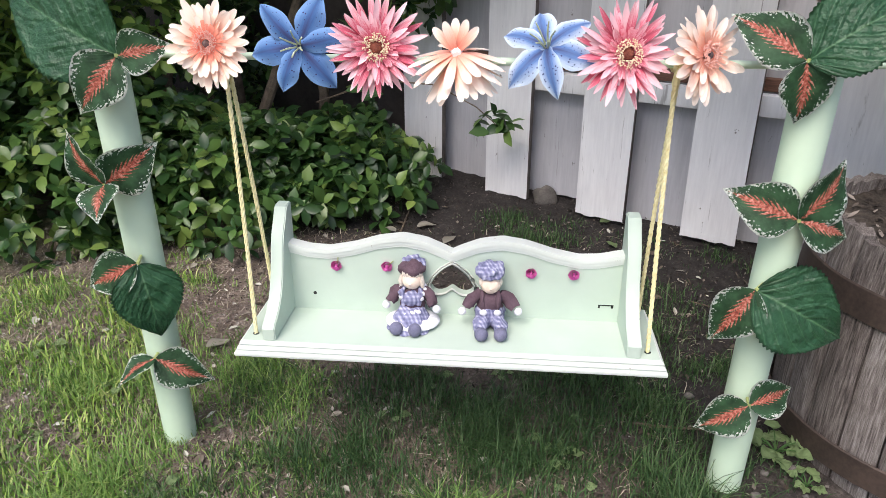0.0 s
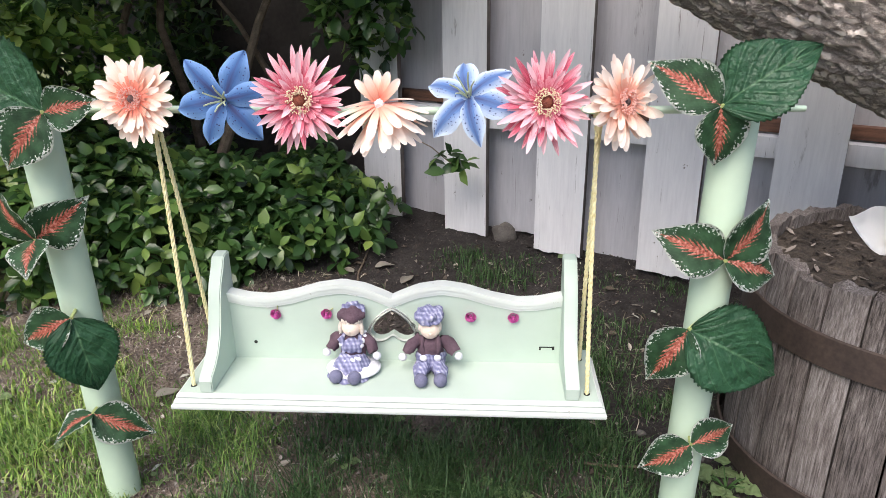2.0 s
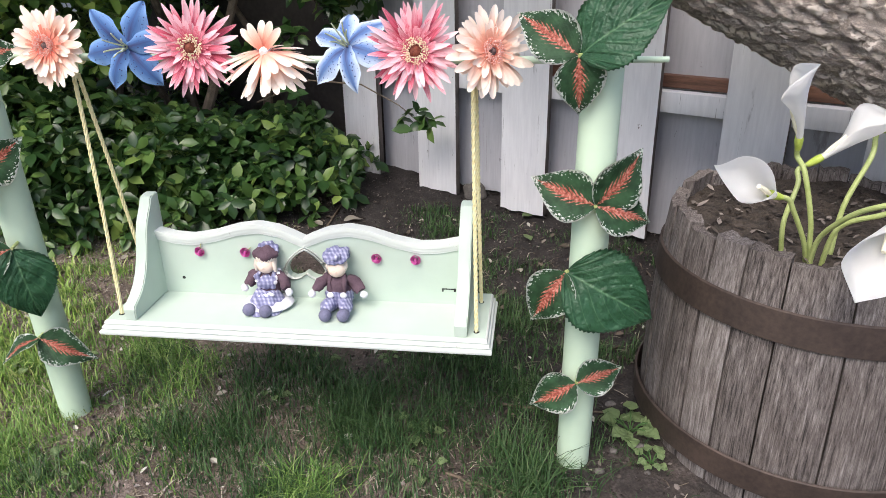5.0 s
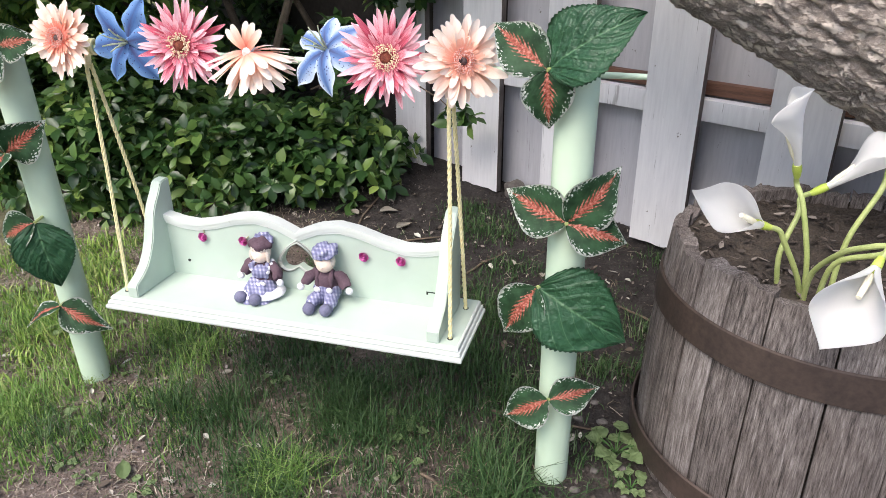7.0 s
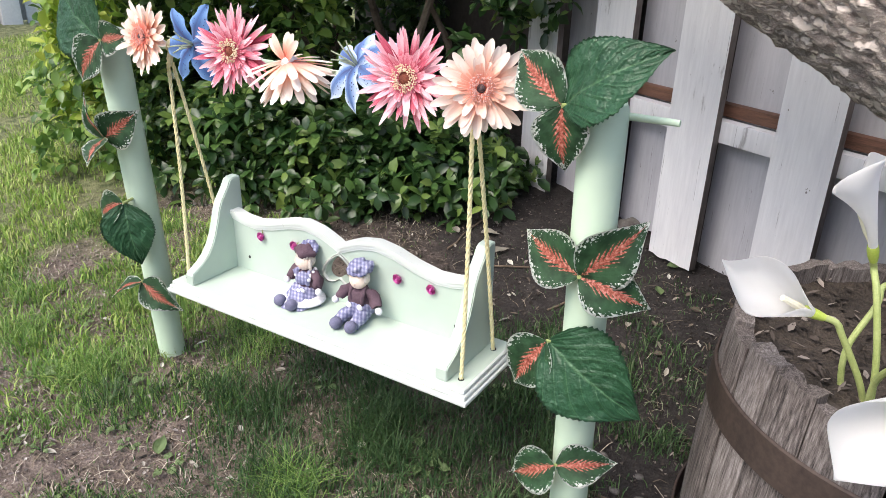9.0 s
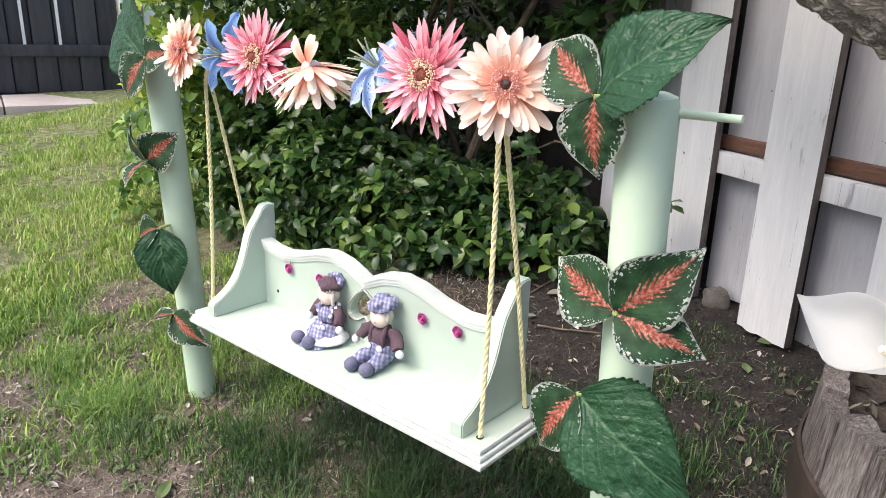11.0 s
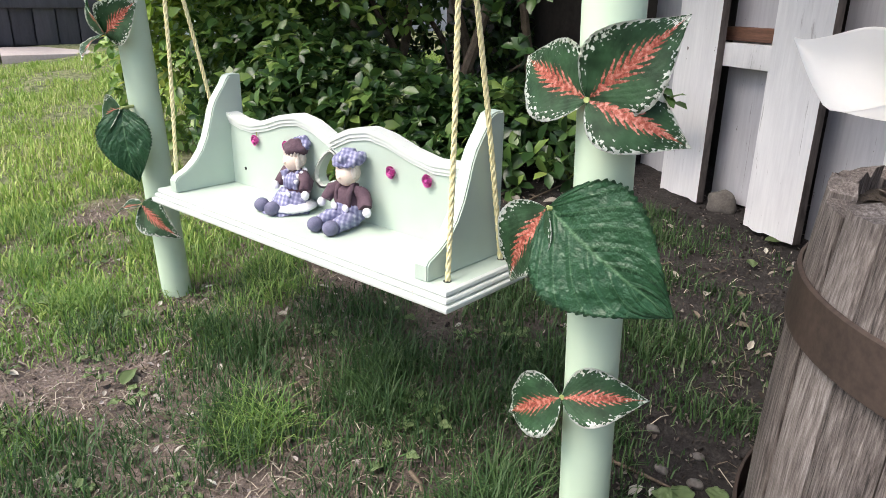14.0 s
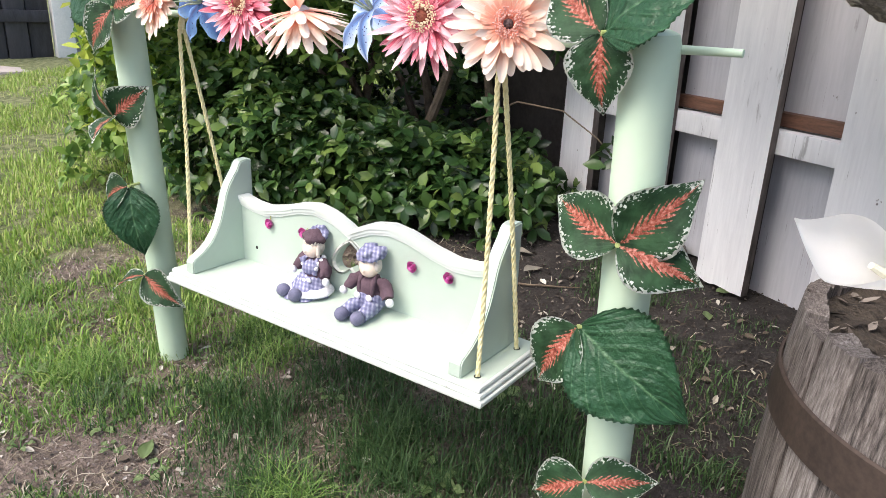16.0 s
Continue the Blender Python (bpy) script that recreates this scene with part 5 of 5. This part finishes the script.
bush = thing("bush", (-0.75, 2.45, ground_z(-0.75, 2.45)), "dense evergreen bush with glossy leaves beside the fence", "bush")
rnd = random.Random(31)
low = [((-1.15, 2.10, 0.22), (0.42, 0.36, 0.34), 700), ((-0.75, 2.16, 0.18), (0.45, 0.34, 0.26), 760), ((-0.40, 2.25, 0.18), (0.36, 0.30, 0.20), 520)]
open_side = [((-1.60, 2.10, 0.32), (0.42, 0.40, 0.46), 560), ((-1.62, 2.45, 0.80), (0.50, 0.55, 0.62), 1000), ((-1.9, 2.7, 1.1), (0.7, 0.6, 0.8), 800), ((-1.10, 2.22, 0.66), (0.34, 0.22, 0.24), 240)]
high = [((-1.15, 2.05, 1.22), (0.80, 0.55, 0.34), 1150), ((-0.45, 2.25, 1.40), (0.60, 0.50, 0.32), 800), ((0.0, 2.28, 1.14), (0.22, 0.20, 0.24), 190), ((-0.1, 2.28, 0.84), (0.13, 0.10, 0.14), 70),
        ((-1.05, 2.95, 0.7), (0.9, 0.30, 0.75), 1300), ((-0.4, 3.0, 1.0), (0.6, 0.2, 0.9), 700), ((-1.0, 3.2, 1.3), (1.2, 0.25, 0.9), 900)]
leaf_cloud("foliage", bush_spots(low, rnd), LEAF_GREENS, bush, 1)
leaf_cloud("foliage", bush_spots(open_side, rnd), LEAF_LIT, bush, 4)
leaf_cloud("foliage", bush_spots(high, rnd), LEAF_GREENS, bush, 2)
young = [((-1.54, 1.80, 0.58), (0.10, 0.10, 0.17), 46), ((-1.62, 1.84, 0.34), (0.10, 0.10, 0.10), 26), ((-1.46, 1.78, 0.80), (0.14, 0.12, 0.14), 46)]
tagged(leaf_cloud("foliage", bush_spots(young, random.Random(5)), YOUNG_LIT_GREENS, bush, 7), "yellow-green young shoots, brightened as if in sun", kind="stuff")
for k in range(7):
    a = rnd.uniform(0, math.tau)
    foot = Vector((-0.75 + 0.3 * math.cos(a), 2.52 + 0.15 * math.sin(a), 0))
    foot.z = ground_z(foot.x, foot.y) - 0.03
    end = Vector((-0.8 + rnd.uniform(-0.9, 0.7), 2.4 + rnd.uniform(-0.3, 0.3), rnd.uniform(0.6, 1.4)))
    mid = foot.lerp(end, 0.5) + Vector((rnd.uniform(-0.1, 0.1), rnd.uniform(-0.1, 0.1), 0.08))
    bm = bmesh.new()
    tube(bm, [foot, foot.lerp(mid, 0.5) + Vector((0.02, 0, 0.03)), mid, mid.lerp(end, 0.5) + Vector((0, 0.02, 0.02)), end], [0.022, 0.018, 0.013, 0.008, 0.004], 8)
    part("branch", bm, BARK_TWIG, bush)
# a bare twig with a few leaves reaching in front of the fence
bm = bmesh.new()
tw = [Vector(p) for p in ((-0.42, 2.36, 0.42), (-0.20, 2.22, 0.52), (-0.02, 2.14, 0.52), (0.10, 2.11, 0.46), (0.17, 2.10, 0.40))]
tube(bm, tw, [0.0032, 0.0028, 0.0024, 0.002, 0.0015], 6)
part("twig", bm, BARK_TWIG, bush)
sp = []
for c, cnt in ((tw[4], 12), (tw[3] + Vector((0.03, 0, -0.03)), 8), (Vector((-0.23, 2.1, 0.50)), 10), (Vector((-0.25, 2.08, 0.31)), 12), (Vector((-0.24, 2.20, 0.66)), 16), (Vector((-0.12, 2.20, 0.76)), 20), (Vector((-0.20, 2.22, 0.84)), 16), (Vector((-0.40, 2.24, 0.60)), 14)):
    for k in range(cnt):
        a = k * 2.4
        L = rnd.uniform(0.04, 0.07)
        sp.append((tuple(c + Vector((rnd.uniform(-0.03, 0.03), rnd.uniform(-0.02, 0.02), rnd.uniform(-0.02, 0.02)))), (math.cos(a), -0.3, 0.6 * math.sin(a) + 0.2), L, L * 0.55))
leaf_cloud("foliage", sp, LEAF_GREENS, bush, 3)


# ---- lawn and litter ----
def lawn_density(x, y):
    """How thickly the grass grows, 0 to 1."""
    d_f = (Vector((x, y, 0)) - FO).dot(FNRM)
    if d_f < 0.02 and x > -0.8:
        return 0
    v = 0.46 + 0.80 * noise.noise((x * 2.4, y * 2.4, 0.3)) + 0.95 * noise.noise((x * 7, y * 7, 3.3)) + 0.3 * noise.noise((x * 19, y * 19, 7.1))
    left = min(1, max(0, (-x - 0.30) / 0.5))
    bed = min(1, max(0, (y - 1.30) / 0.45)) * (1 - left)
    under_bush = 1 if (-1.8 < x < 0.1 and y > 1.72) else 0
    bare = math.exp(-(((x + 0.32) / 0.20) ** 2 + ((y - 0.84) / 0.11) ** 2))
    bare2 = math.exp(-(((x + 0.42) / 0.20) ** 2 + ((y - 1.45) / 0.22) ** 2))
    under = math.exp(-(((x - 0.22) / 0.22) ** 2 + ((y - 0.92) / 0.22) ** 2))
    stones = 1 if x > 0.50 and y < 1.3 else 0
    out = (v + 0.03) * (1.0 + 0.2 * left) - 0.44 * bed - 0.70 * bare - 0.35 * bare2 - 0.28 * under - 0.6 * stones - 0.9 * under_bush
    return min(1, max(0.05 if y < 1.2 else 0.03, out + 0.06))


def grass(name, n, xr, yr, h0, h1, wide, seed, label, mat=None):
    r = random.Random(seed)
    vs, fs = [], []
    while len(vs) < n * 5:
        x, y = r.uniform(*xr), r.uniform(*yr)
        if (x - BC.x) ** 2 + (y - BC.y) ** 2 < 0.33 ** 2 or x < -4.25:
            continue
        dn = lawn_density(x, y)
        if r.random() > dn:
            continue
        z = ground_z(x, y) - 0.003
        h = r.uniform(h0, h1) * (0.45 + 0.75 * dn) * (0.4 if r.random() < 0.3 else 1)
        a, lean = r.uniform(0, math.tau), abs(r.gauss(0, 0.55)) + 0.1
        dx, dy = math.cos(a), math.sin(a)
        px, py = -dy * wide * 0.5, dx * wide * 0.5
        k = len(vs)
        b1, b2 = h * 0.55, h
        o1, o2 = lean * h * 0.32, lean * h * 1.05
        dip = h * 0.25 * min(1, lean)
        vs += [(x - px, y - py, z), (x + px, y + py, z), (x + dx * o1 - px * 0.8, y + dy * o1 - py * 0.8, z + b1), (x + dx * o1 + px * 0.8, y + dy * o1 + py * 0.8, z + b1), (x + dx * o2, y + dy * o2, z + b2 - dip)]
        fs += [(k, k + 1, k + 3, k + 2), (k + 2, k + 3, k + 4)]
    ob = big_mesh(name, vs, fs, mat or GRASS_MAT)
    for f in ob.data.polygons:
        f.use_smooth = True
    return tagged(ob, label, "grass", kind="stuff")


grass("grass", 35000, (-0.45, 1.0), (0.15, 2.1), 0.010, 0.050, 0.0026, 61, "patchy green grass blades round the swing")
grass("grass", 31000, (-1.35, -0.22), (0.15, 2.1), 0.010, 0.042, 0.0029, 63, "fresh grass beside the swing, coloured as sunlit", FRESH_LIT_MAT)
grass("lawn_grass", 80000, (-4.3, -0.65), (-0.2, 4.6), 0.012, 0.050, 0.0052, 62, "short lawn grass with straw between, coloured as sunlit", LAWN_LIT_MAT)


def tuft(x, y, n, h, seed, label, mat=None):
    r = random.Random(seed)
    vs, fs = [], []
    for _ in range(n):
        a, lean = r.uniform(0, math.tau), r.uniform(0.2, 1.3)
        hh = h * r.uniform(0.5, 1.1)
        bx, by = x + r.gauss(0, 0.028), y + r.gauss(0, 0.028)
        z = ground_z(bx, by) - 0.003
        dx, dy = math.cos(a), math.sin(a)
        k = len(vs)
        for t in (0, 0.35, 0.7, 1.0):
            o = lean * hh * t * t
            zz = z + hh * (t - 0.35 * lean * t * t)
            wd = 0.0015 * (1 - t * 0.85)
            vs += [(bx + dx * o - dy * wd, by + dy * o + dx * wd, zz), (bx + dx * o + dy * wd, by + dy * o - dx * wd, zz)]
        fs += [(k + 2 * j, k + 2 * j + 1, k + 2 * j + 3, k + 2 * j + 2) for j in range(3)]
    return tagged(big_mesh("grass_tuft", vs, fs, mat or GRASS_MAT), label, "grass", kind="stuff")


tuft(0.43, 0.93, 110, 0.11, 5, "taller tuft of grass at the foot of the post")
tuft(0.50, 0.96, 40, 0.08, 6, "thin tuft of grass at the foot of the post")
for k, (x, y, h) in enumerate(((0.0, 0.90, 0.08), (-0.04, 0.94, 0.07), (0.04, 0.92, 0.08), (-0.06, 0.89, 0.07), (0.02, 0.86, 0.08), (-0.28, 1.06, 0.09), (-0.17, 1.08, 0.09), (0.16, 1.06, 0.09), (0.08, 1.12, 0.09), (0.10, 1.17, 0.09), (0.42, 1.0, 0.10), (-0.6, 1.0, 0.09), (-0.5, 0.95, 0.07))):
    tuft(x, y, 130, h, 700 + k, "thick clump of fresh green grass", FRESH_LIT_MAT if k in (0, 2, 11) else None)
rnd = random.Random(404)
clumps = 0
while clumps < 105:
    x, y = rnd.uniform(-1.25, 0.45), rnd.uniform(0.35, 1.75)
    if rnd.random() > lawn_density(x, y) ** 1.5 or (abs(x + 0.32) < 0.17 and abs(y - 0.84) < 0.09):
        continue
    tuft(x, y, rnd.randint(40, 90), rnd.uniform(0.035, 0.075), 500 + clumps, "clump of green grass in the lawn", FRESH_LIT_MAT if x < -0.28 else None)
    clumps += 1

# broad-leaved weeds and loose leaves
rnd = random.Random(77)


def weed(x, y, n, size, seed, label, round_leaf=0.6):
    r = random.Random(seed)
    z = ground_z(x, y)
    ob = thing("weed", (x, y, z), label, "weed")
    for k in range(n):
        a = k * 2.4 + r.uniform(-0.3, 0.3)
        el = r.uniform(0.25, 0.9)
        base = Vector((x, y, z))
        mid = base + Vector((math.cos(a), math.sin(a), el)) * size * r.uniform(0.35, 0.8)
        tip = mid + Vector((math.cos(a), math.sin(a), 0.1)) * size * r.uniform(0.6, 0.9)
        bm = leaf_blade(mid, tip, (0, -0.3, 1), (tip - mid).length * round_leaf * 1.5, "weed", 0.1, 0.15, 0.04, seed * 7 + k)
        tube(bm, [base + Vector((0, 0, -0.004)), base.lerp(mid, 0.6) + Vector((0, 0, size * 0.05)), mid], 0.0012, 5)
        part("leaf", bm, WEED_MAT, ob, sharp=0)


weed(0.640, 1.09, 14, 0.045, 1, "light green lemon-balm-like weed beside the barrel", 0.62)
weed(0.665, 1.01, 8, 0.028, 2, "small light green weed beside the barrel", 0.62)
for k in range(78):
    x, y = (rnd.uniform(-0.95, 0.30), rnd.uniform(0.45, 1.45)) if k < 60 else (rnd.gauss(-0.45, 0.25), rnd.gauss(0.88, 0.16))
    weed(x, y, rnd.randint(3, 5), rnd.choice((0.012, 0.016, 0.020, 0.026, 0.034)), 10 + k, "small broad-leaved weed in the grass", 0.5)
spots = []
for k in range(1000):
    x, y = (rnd.uniform(-1.2, 0.95), rnd.uniform(0.3, 2.3)) if k < 600 else (rnd.uniform(-1.0, 0.1), rnd.uniform(0.4, 1.3))
    if (x - BC.x) ** 2 + (y - BC.y) ** 2 < 0.34 ** 2:
        continue
    L = rnd.choice((0.008, 0.010, 0.014, 0.018, 0.026))
    spots.append((x, y, ground_z(x, y) + 0.006, L, L * rnd.uniform(0.3, 0.7), rnd.uniform(0, 6.3), 0.5))
for k in range(150):
    x, y = rnd.uniform(-0.3, 1.0), rnd.uniform(1.35, 2.25)
    L = rnd.choice((0.010, 0.016, 0.022, 0.030))
    if (Vector((x, y, 0)) - FO).dot(FNRM) > 0.03 and (x - BC.x) ** 2 + (y - BC.y) ** 2 > 0.34 ** 2:
        spots.append((x, y, ground_z(x, y) + 0.006, L, L * rnd.uniform(0.3, 0.7), rnd.uniform(0, 6.3), 0.5))
tagged(scatter_flakes("leaf_litter", spots, LITTER_MAT, None, 0.25, 5), "dry brown leaves and scraps on the soil", "leaf litter", kind="stuff")
spots, dry = [], []
for _ in range(20000):
    x, y = rnd.uniform(-1.2, 1.0), rnd.uniform(0.3, 2.35)
    if (x - BC.x) ** 2 + (y - BC.y) ** 2 < 0.32 ** 2:
        continue
    L = rnd.uniform(0.003, 0.010) * (1.6 if rnd.random() < 0.12 else 1)
    # crumbs get the ground's sunny and shaded tones by place
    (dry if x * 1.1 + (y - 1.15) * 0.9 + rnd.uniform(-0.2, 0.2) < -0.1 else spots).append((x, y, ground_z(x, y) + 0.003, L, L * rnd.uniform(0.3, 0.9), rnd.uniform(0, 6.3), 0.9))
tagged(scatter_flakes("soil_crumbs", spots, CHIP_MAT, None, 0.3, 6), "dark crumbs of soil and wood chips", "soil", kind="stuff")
tagged(scatter_flakes("soil_crumbs", dry, DRY_LIT_CRUMB, None, 0.3, 7), "dry crumbs of bare soil, paled for the sunny side", "soil", kind="stuff")
vs, fs = [], []
for _ in range(11500):
    x, y = rnd.uniform(-1.25, 0.75), rnd.uniform(0.3, 2.0)
    if (x - BC.x) ** 2 + (y - BC.y) ** 2 < 0.33 ** 2:
        continue
    if ((y > 1.25 and x > -0.2) or x > 0.45) and rnd.random() < 0.88:
        continue
    L, a, wd = rnd.uniform(0.012, 0.045), rnd.uniform(0, math.tau), rnd.uniform(0.0004, 0.0010)
    dx, dy, bend = math.cos(a), math.sin(a), rnd.uniform(-0.07, 0.07) * L
    k = len(vs)
    for t, lift in ((-0.5, 0.002), (0.0, rnd.uniform(0.003, 0.012)), (0.5, 0.002)):
        px, py = x + dx * L * t - dy * bend * (1 - 4 * t * t), y + dy * L * t + dx * bend * (1 - 4 * t * t)
        z = ground_z(px, py) + lift
        vs += [(px - dy * wd, py + dx * wd, z), (px + dy * wd, py - dx * wd, z)]
    fs += [(k, k + 1, k + 3, k + 2), (k + 2, k + 3, k + 5, k + 4)]
tagged(big_mesh("straw", vs, fs, STRAW_MAT), "dry straw and dead grass lying on the soil", "straw", kind="stuff")
for x, y, L, head, tone in ((-0.297, 0.893, 0.060, 2.2, WEED_MAT), (0.51, 2.045, 0.055, 0.3, WEED_MAT), (0.49, 1.90, 0.05, 2.0, WEED_MAT), (-0.05, 2.0, 0.06, 0.2, LITTER_MAT), (-0.16, 1.98, 0.05, 2.4, LITTER_MAT), (-0.52, 1.42, 0.06, 0.4, LITTER_MAT), (0.02, 1.92, 0.06, 0.9, LITTER_MAT)):
    z = ground_z(x, y) + 0.012
    d = Vector((math.cos(head), math.sin(head), 0.1)) * L / 2
    bm = leaf_blade(Vector((x, y, z)) - d, Vector((x, y, z)) + d, (0.1, -0.2, 1), L * 0.45, "fallen", 0.3, 0.1, 0, int(x * 100))
    tagged(part("fallen_leaf", bm, tone, sharp=0), "fallen leaf lying on the soil", "leaf", "fallen leaves")
for x, y, L, head in ((0.50, 1.15, 0.24, -0.15), (-0.62, 0.80, 0.16, 1.8), (0.34, 0.95, 0.14, -0.35), (-0.12, 2.02, 0.30, 1.45), (0.08, 1.85, 0.20, 0.3), (-0.42, 1.3, 0.20, 1.2), (0.30, 1.75, 0.16, 0.9), (0.72, 1.55, 0.2, 2.6)):
    pts = []
    for k in range(7):
        t = k / 6 - 0.5
        px, py = x + math.cos(head) * L * t + rnd.uniform(-0.005, 0.005), y + math.sin(head) * L * t + rnd.uniform(-0.005, 0.005)
        pts.append((px, py, ground_z(px, py) + 0.006))
    bm = bmesh.new()
    tube(bm, pts, [0.0034, 0.0034, 0.003, 0.003, 0.0025, 0.002, 0.0012], 6)
    tagged(part("fallen_twig", bm, BARK_TWIG), "thin dry twig lying on the ground", "twig", "fallen twigs")


def rock(x, y, r, seed, label):
    bm = bmesh.new()
    o = bmesh.ops.create_icosphere(bm, subdivisions=3, radius=1)
    for v in o["verts"]:
        q = v.co.normalized()
        k = 1 + 0.28 * noise.noise(q * 1.3 + Vector((seed, 0, 0))) + 0.10 * noise.noise(q * 4 + Vector((0, seed, 0)))
        v.co = Vector((q.x * r[0] * k + x, q.y * r[1] * k + y, q.z * r[2] * k + ground_z(x, y) + r[2] * 0.45))
    tagged(part("stone", bm, STONE, sharp=0), label, "stone", "stones on the soil")


rock(0.335, 2.20, (0.040, 0.03, 0.036), 3, "grey rounded stone leaning at the fence foot")
for k in range(14):
    x, y = rnd.uniform(0.50, 0.70), rnd.uniform(0.72, 1.25)
    s = rnd.uniform(0.005, 0.011)
    rock(x, y, (s, s * 0.8, s * 0.6), k + 9.3, "small grey pebble on the bare soil")

# ---- far side of the lawn: paving, black gate, white fence ----
E1 = Vector((0.385, 0.923, 0)).normalized()
E2 = Vector((-E1.y, E1.x, 0))
PM = Matrix(((E1.x, E2.x, 0, -5.15), (E1.y, E2.y, 0, 3.25), (0, 0, 1, 0), (0, 0, 0, 1)))
gz = ground_z(-5.0, 3.0)
path = thing("pavement", PM @ Vector((0, -0.4, gz)), "pale concrete paving strip before a gate", "pavement", kind="structure")
for k in range(6):
    bm = bmesh.new()
    box(bm, (-4.41 + 0.8 * k, -0.84, gz - 0.08), (-3.62 + 0.8 * k, 0.0, gz + 0.012), PM, 0.006)
    part("slab", bm, CONCRETE, path)
gate = thing("gate", PM @ Vector((0, 0.05, gz)), "black-stained board gate beyond the lawn", "gate")
for k in range(6):
    bm = bmesh.new()
    box(bm, (-0.46 + 0.16 * k, 0.04 + 0.02 * (k % 2), gz + 0.02), (-0.31 + 0.16 * k, 0.065 + 0.02 * (k % 2), gz + 1.7), PM, 0.003)
    part("board", bm, BLACKWOOD, gate)
for z in (0.30, 1.30):
    bm = bmesh.new()
    box(bm, (-0.46, 0.012, gz + z), (0.49, 0.04, gz + z + 0.09), PM, 0.003)
    part("crosspiece", bm, BLACKWOOD, gate)
bm = bmesh.new()
box(bm, (-0.46, 0.09, gz), (0.50, 0.11, gz + 1.7), PM)
part("backing", bm, BLACKWOOD, gate)
for s0 in (-0.21, 0.04):
    bm = bmesh.new()
    box(bm, (s0, 0.028, gz + 0.33), (s0 + 0.022, 0.039, gz + 1.6), PM)
    part("lath", bm, WHITEWALL, gate, "thin white lath")
white_fence = thing("white_fence", PM @ Vector((1.5, 0, gz)), "white-painted posts and boards beyond the lawn", "fence", kind="structure")
for s0, s1, d0, d1, h in ((-3.5, -0.66, 0.02, 0.08, 1.7), (-0.63, -0.47, -0.04, 0.10, 1.8), (0.51, 0.65, -0.04, 0.10, 1.8), (0.70, 1.10, 0.04, 0.07, 1.7), (1.16, 1.40, 0.0, 0.03, 1.7), (1.46, 1.72, 0.04, 0.07, 1.7), (1.78, 2.04, 0.0, 0.03, 1.7), (2.1, 2.4, 0.04, 0.07, 1.7), (2.5, 2.8, 0, 0.03, 1.7)):
    bm = bmesh.new()
    box(bm, (s0, d0, gz - 0.02), (s1, d1, gz + h), PM, 0.004)
    part("board", bm, WHITEWALL, white_fence)
bm = bmesh.new()
box(bm, (0.655, 0.072, gz + 0.05), (4.5, 0.09, gz + 1.6), PM)
part("backing", bm, mottled("grey_boards", (0.30, 0.30, 0.31), (0.45, 0.45, 0.45), 5), white_fence)
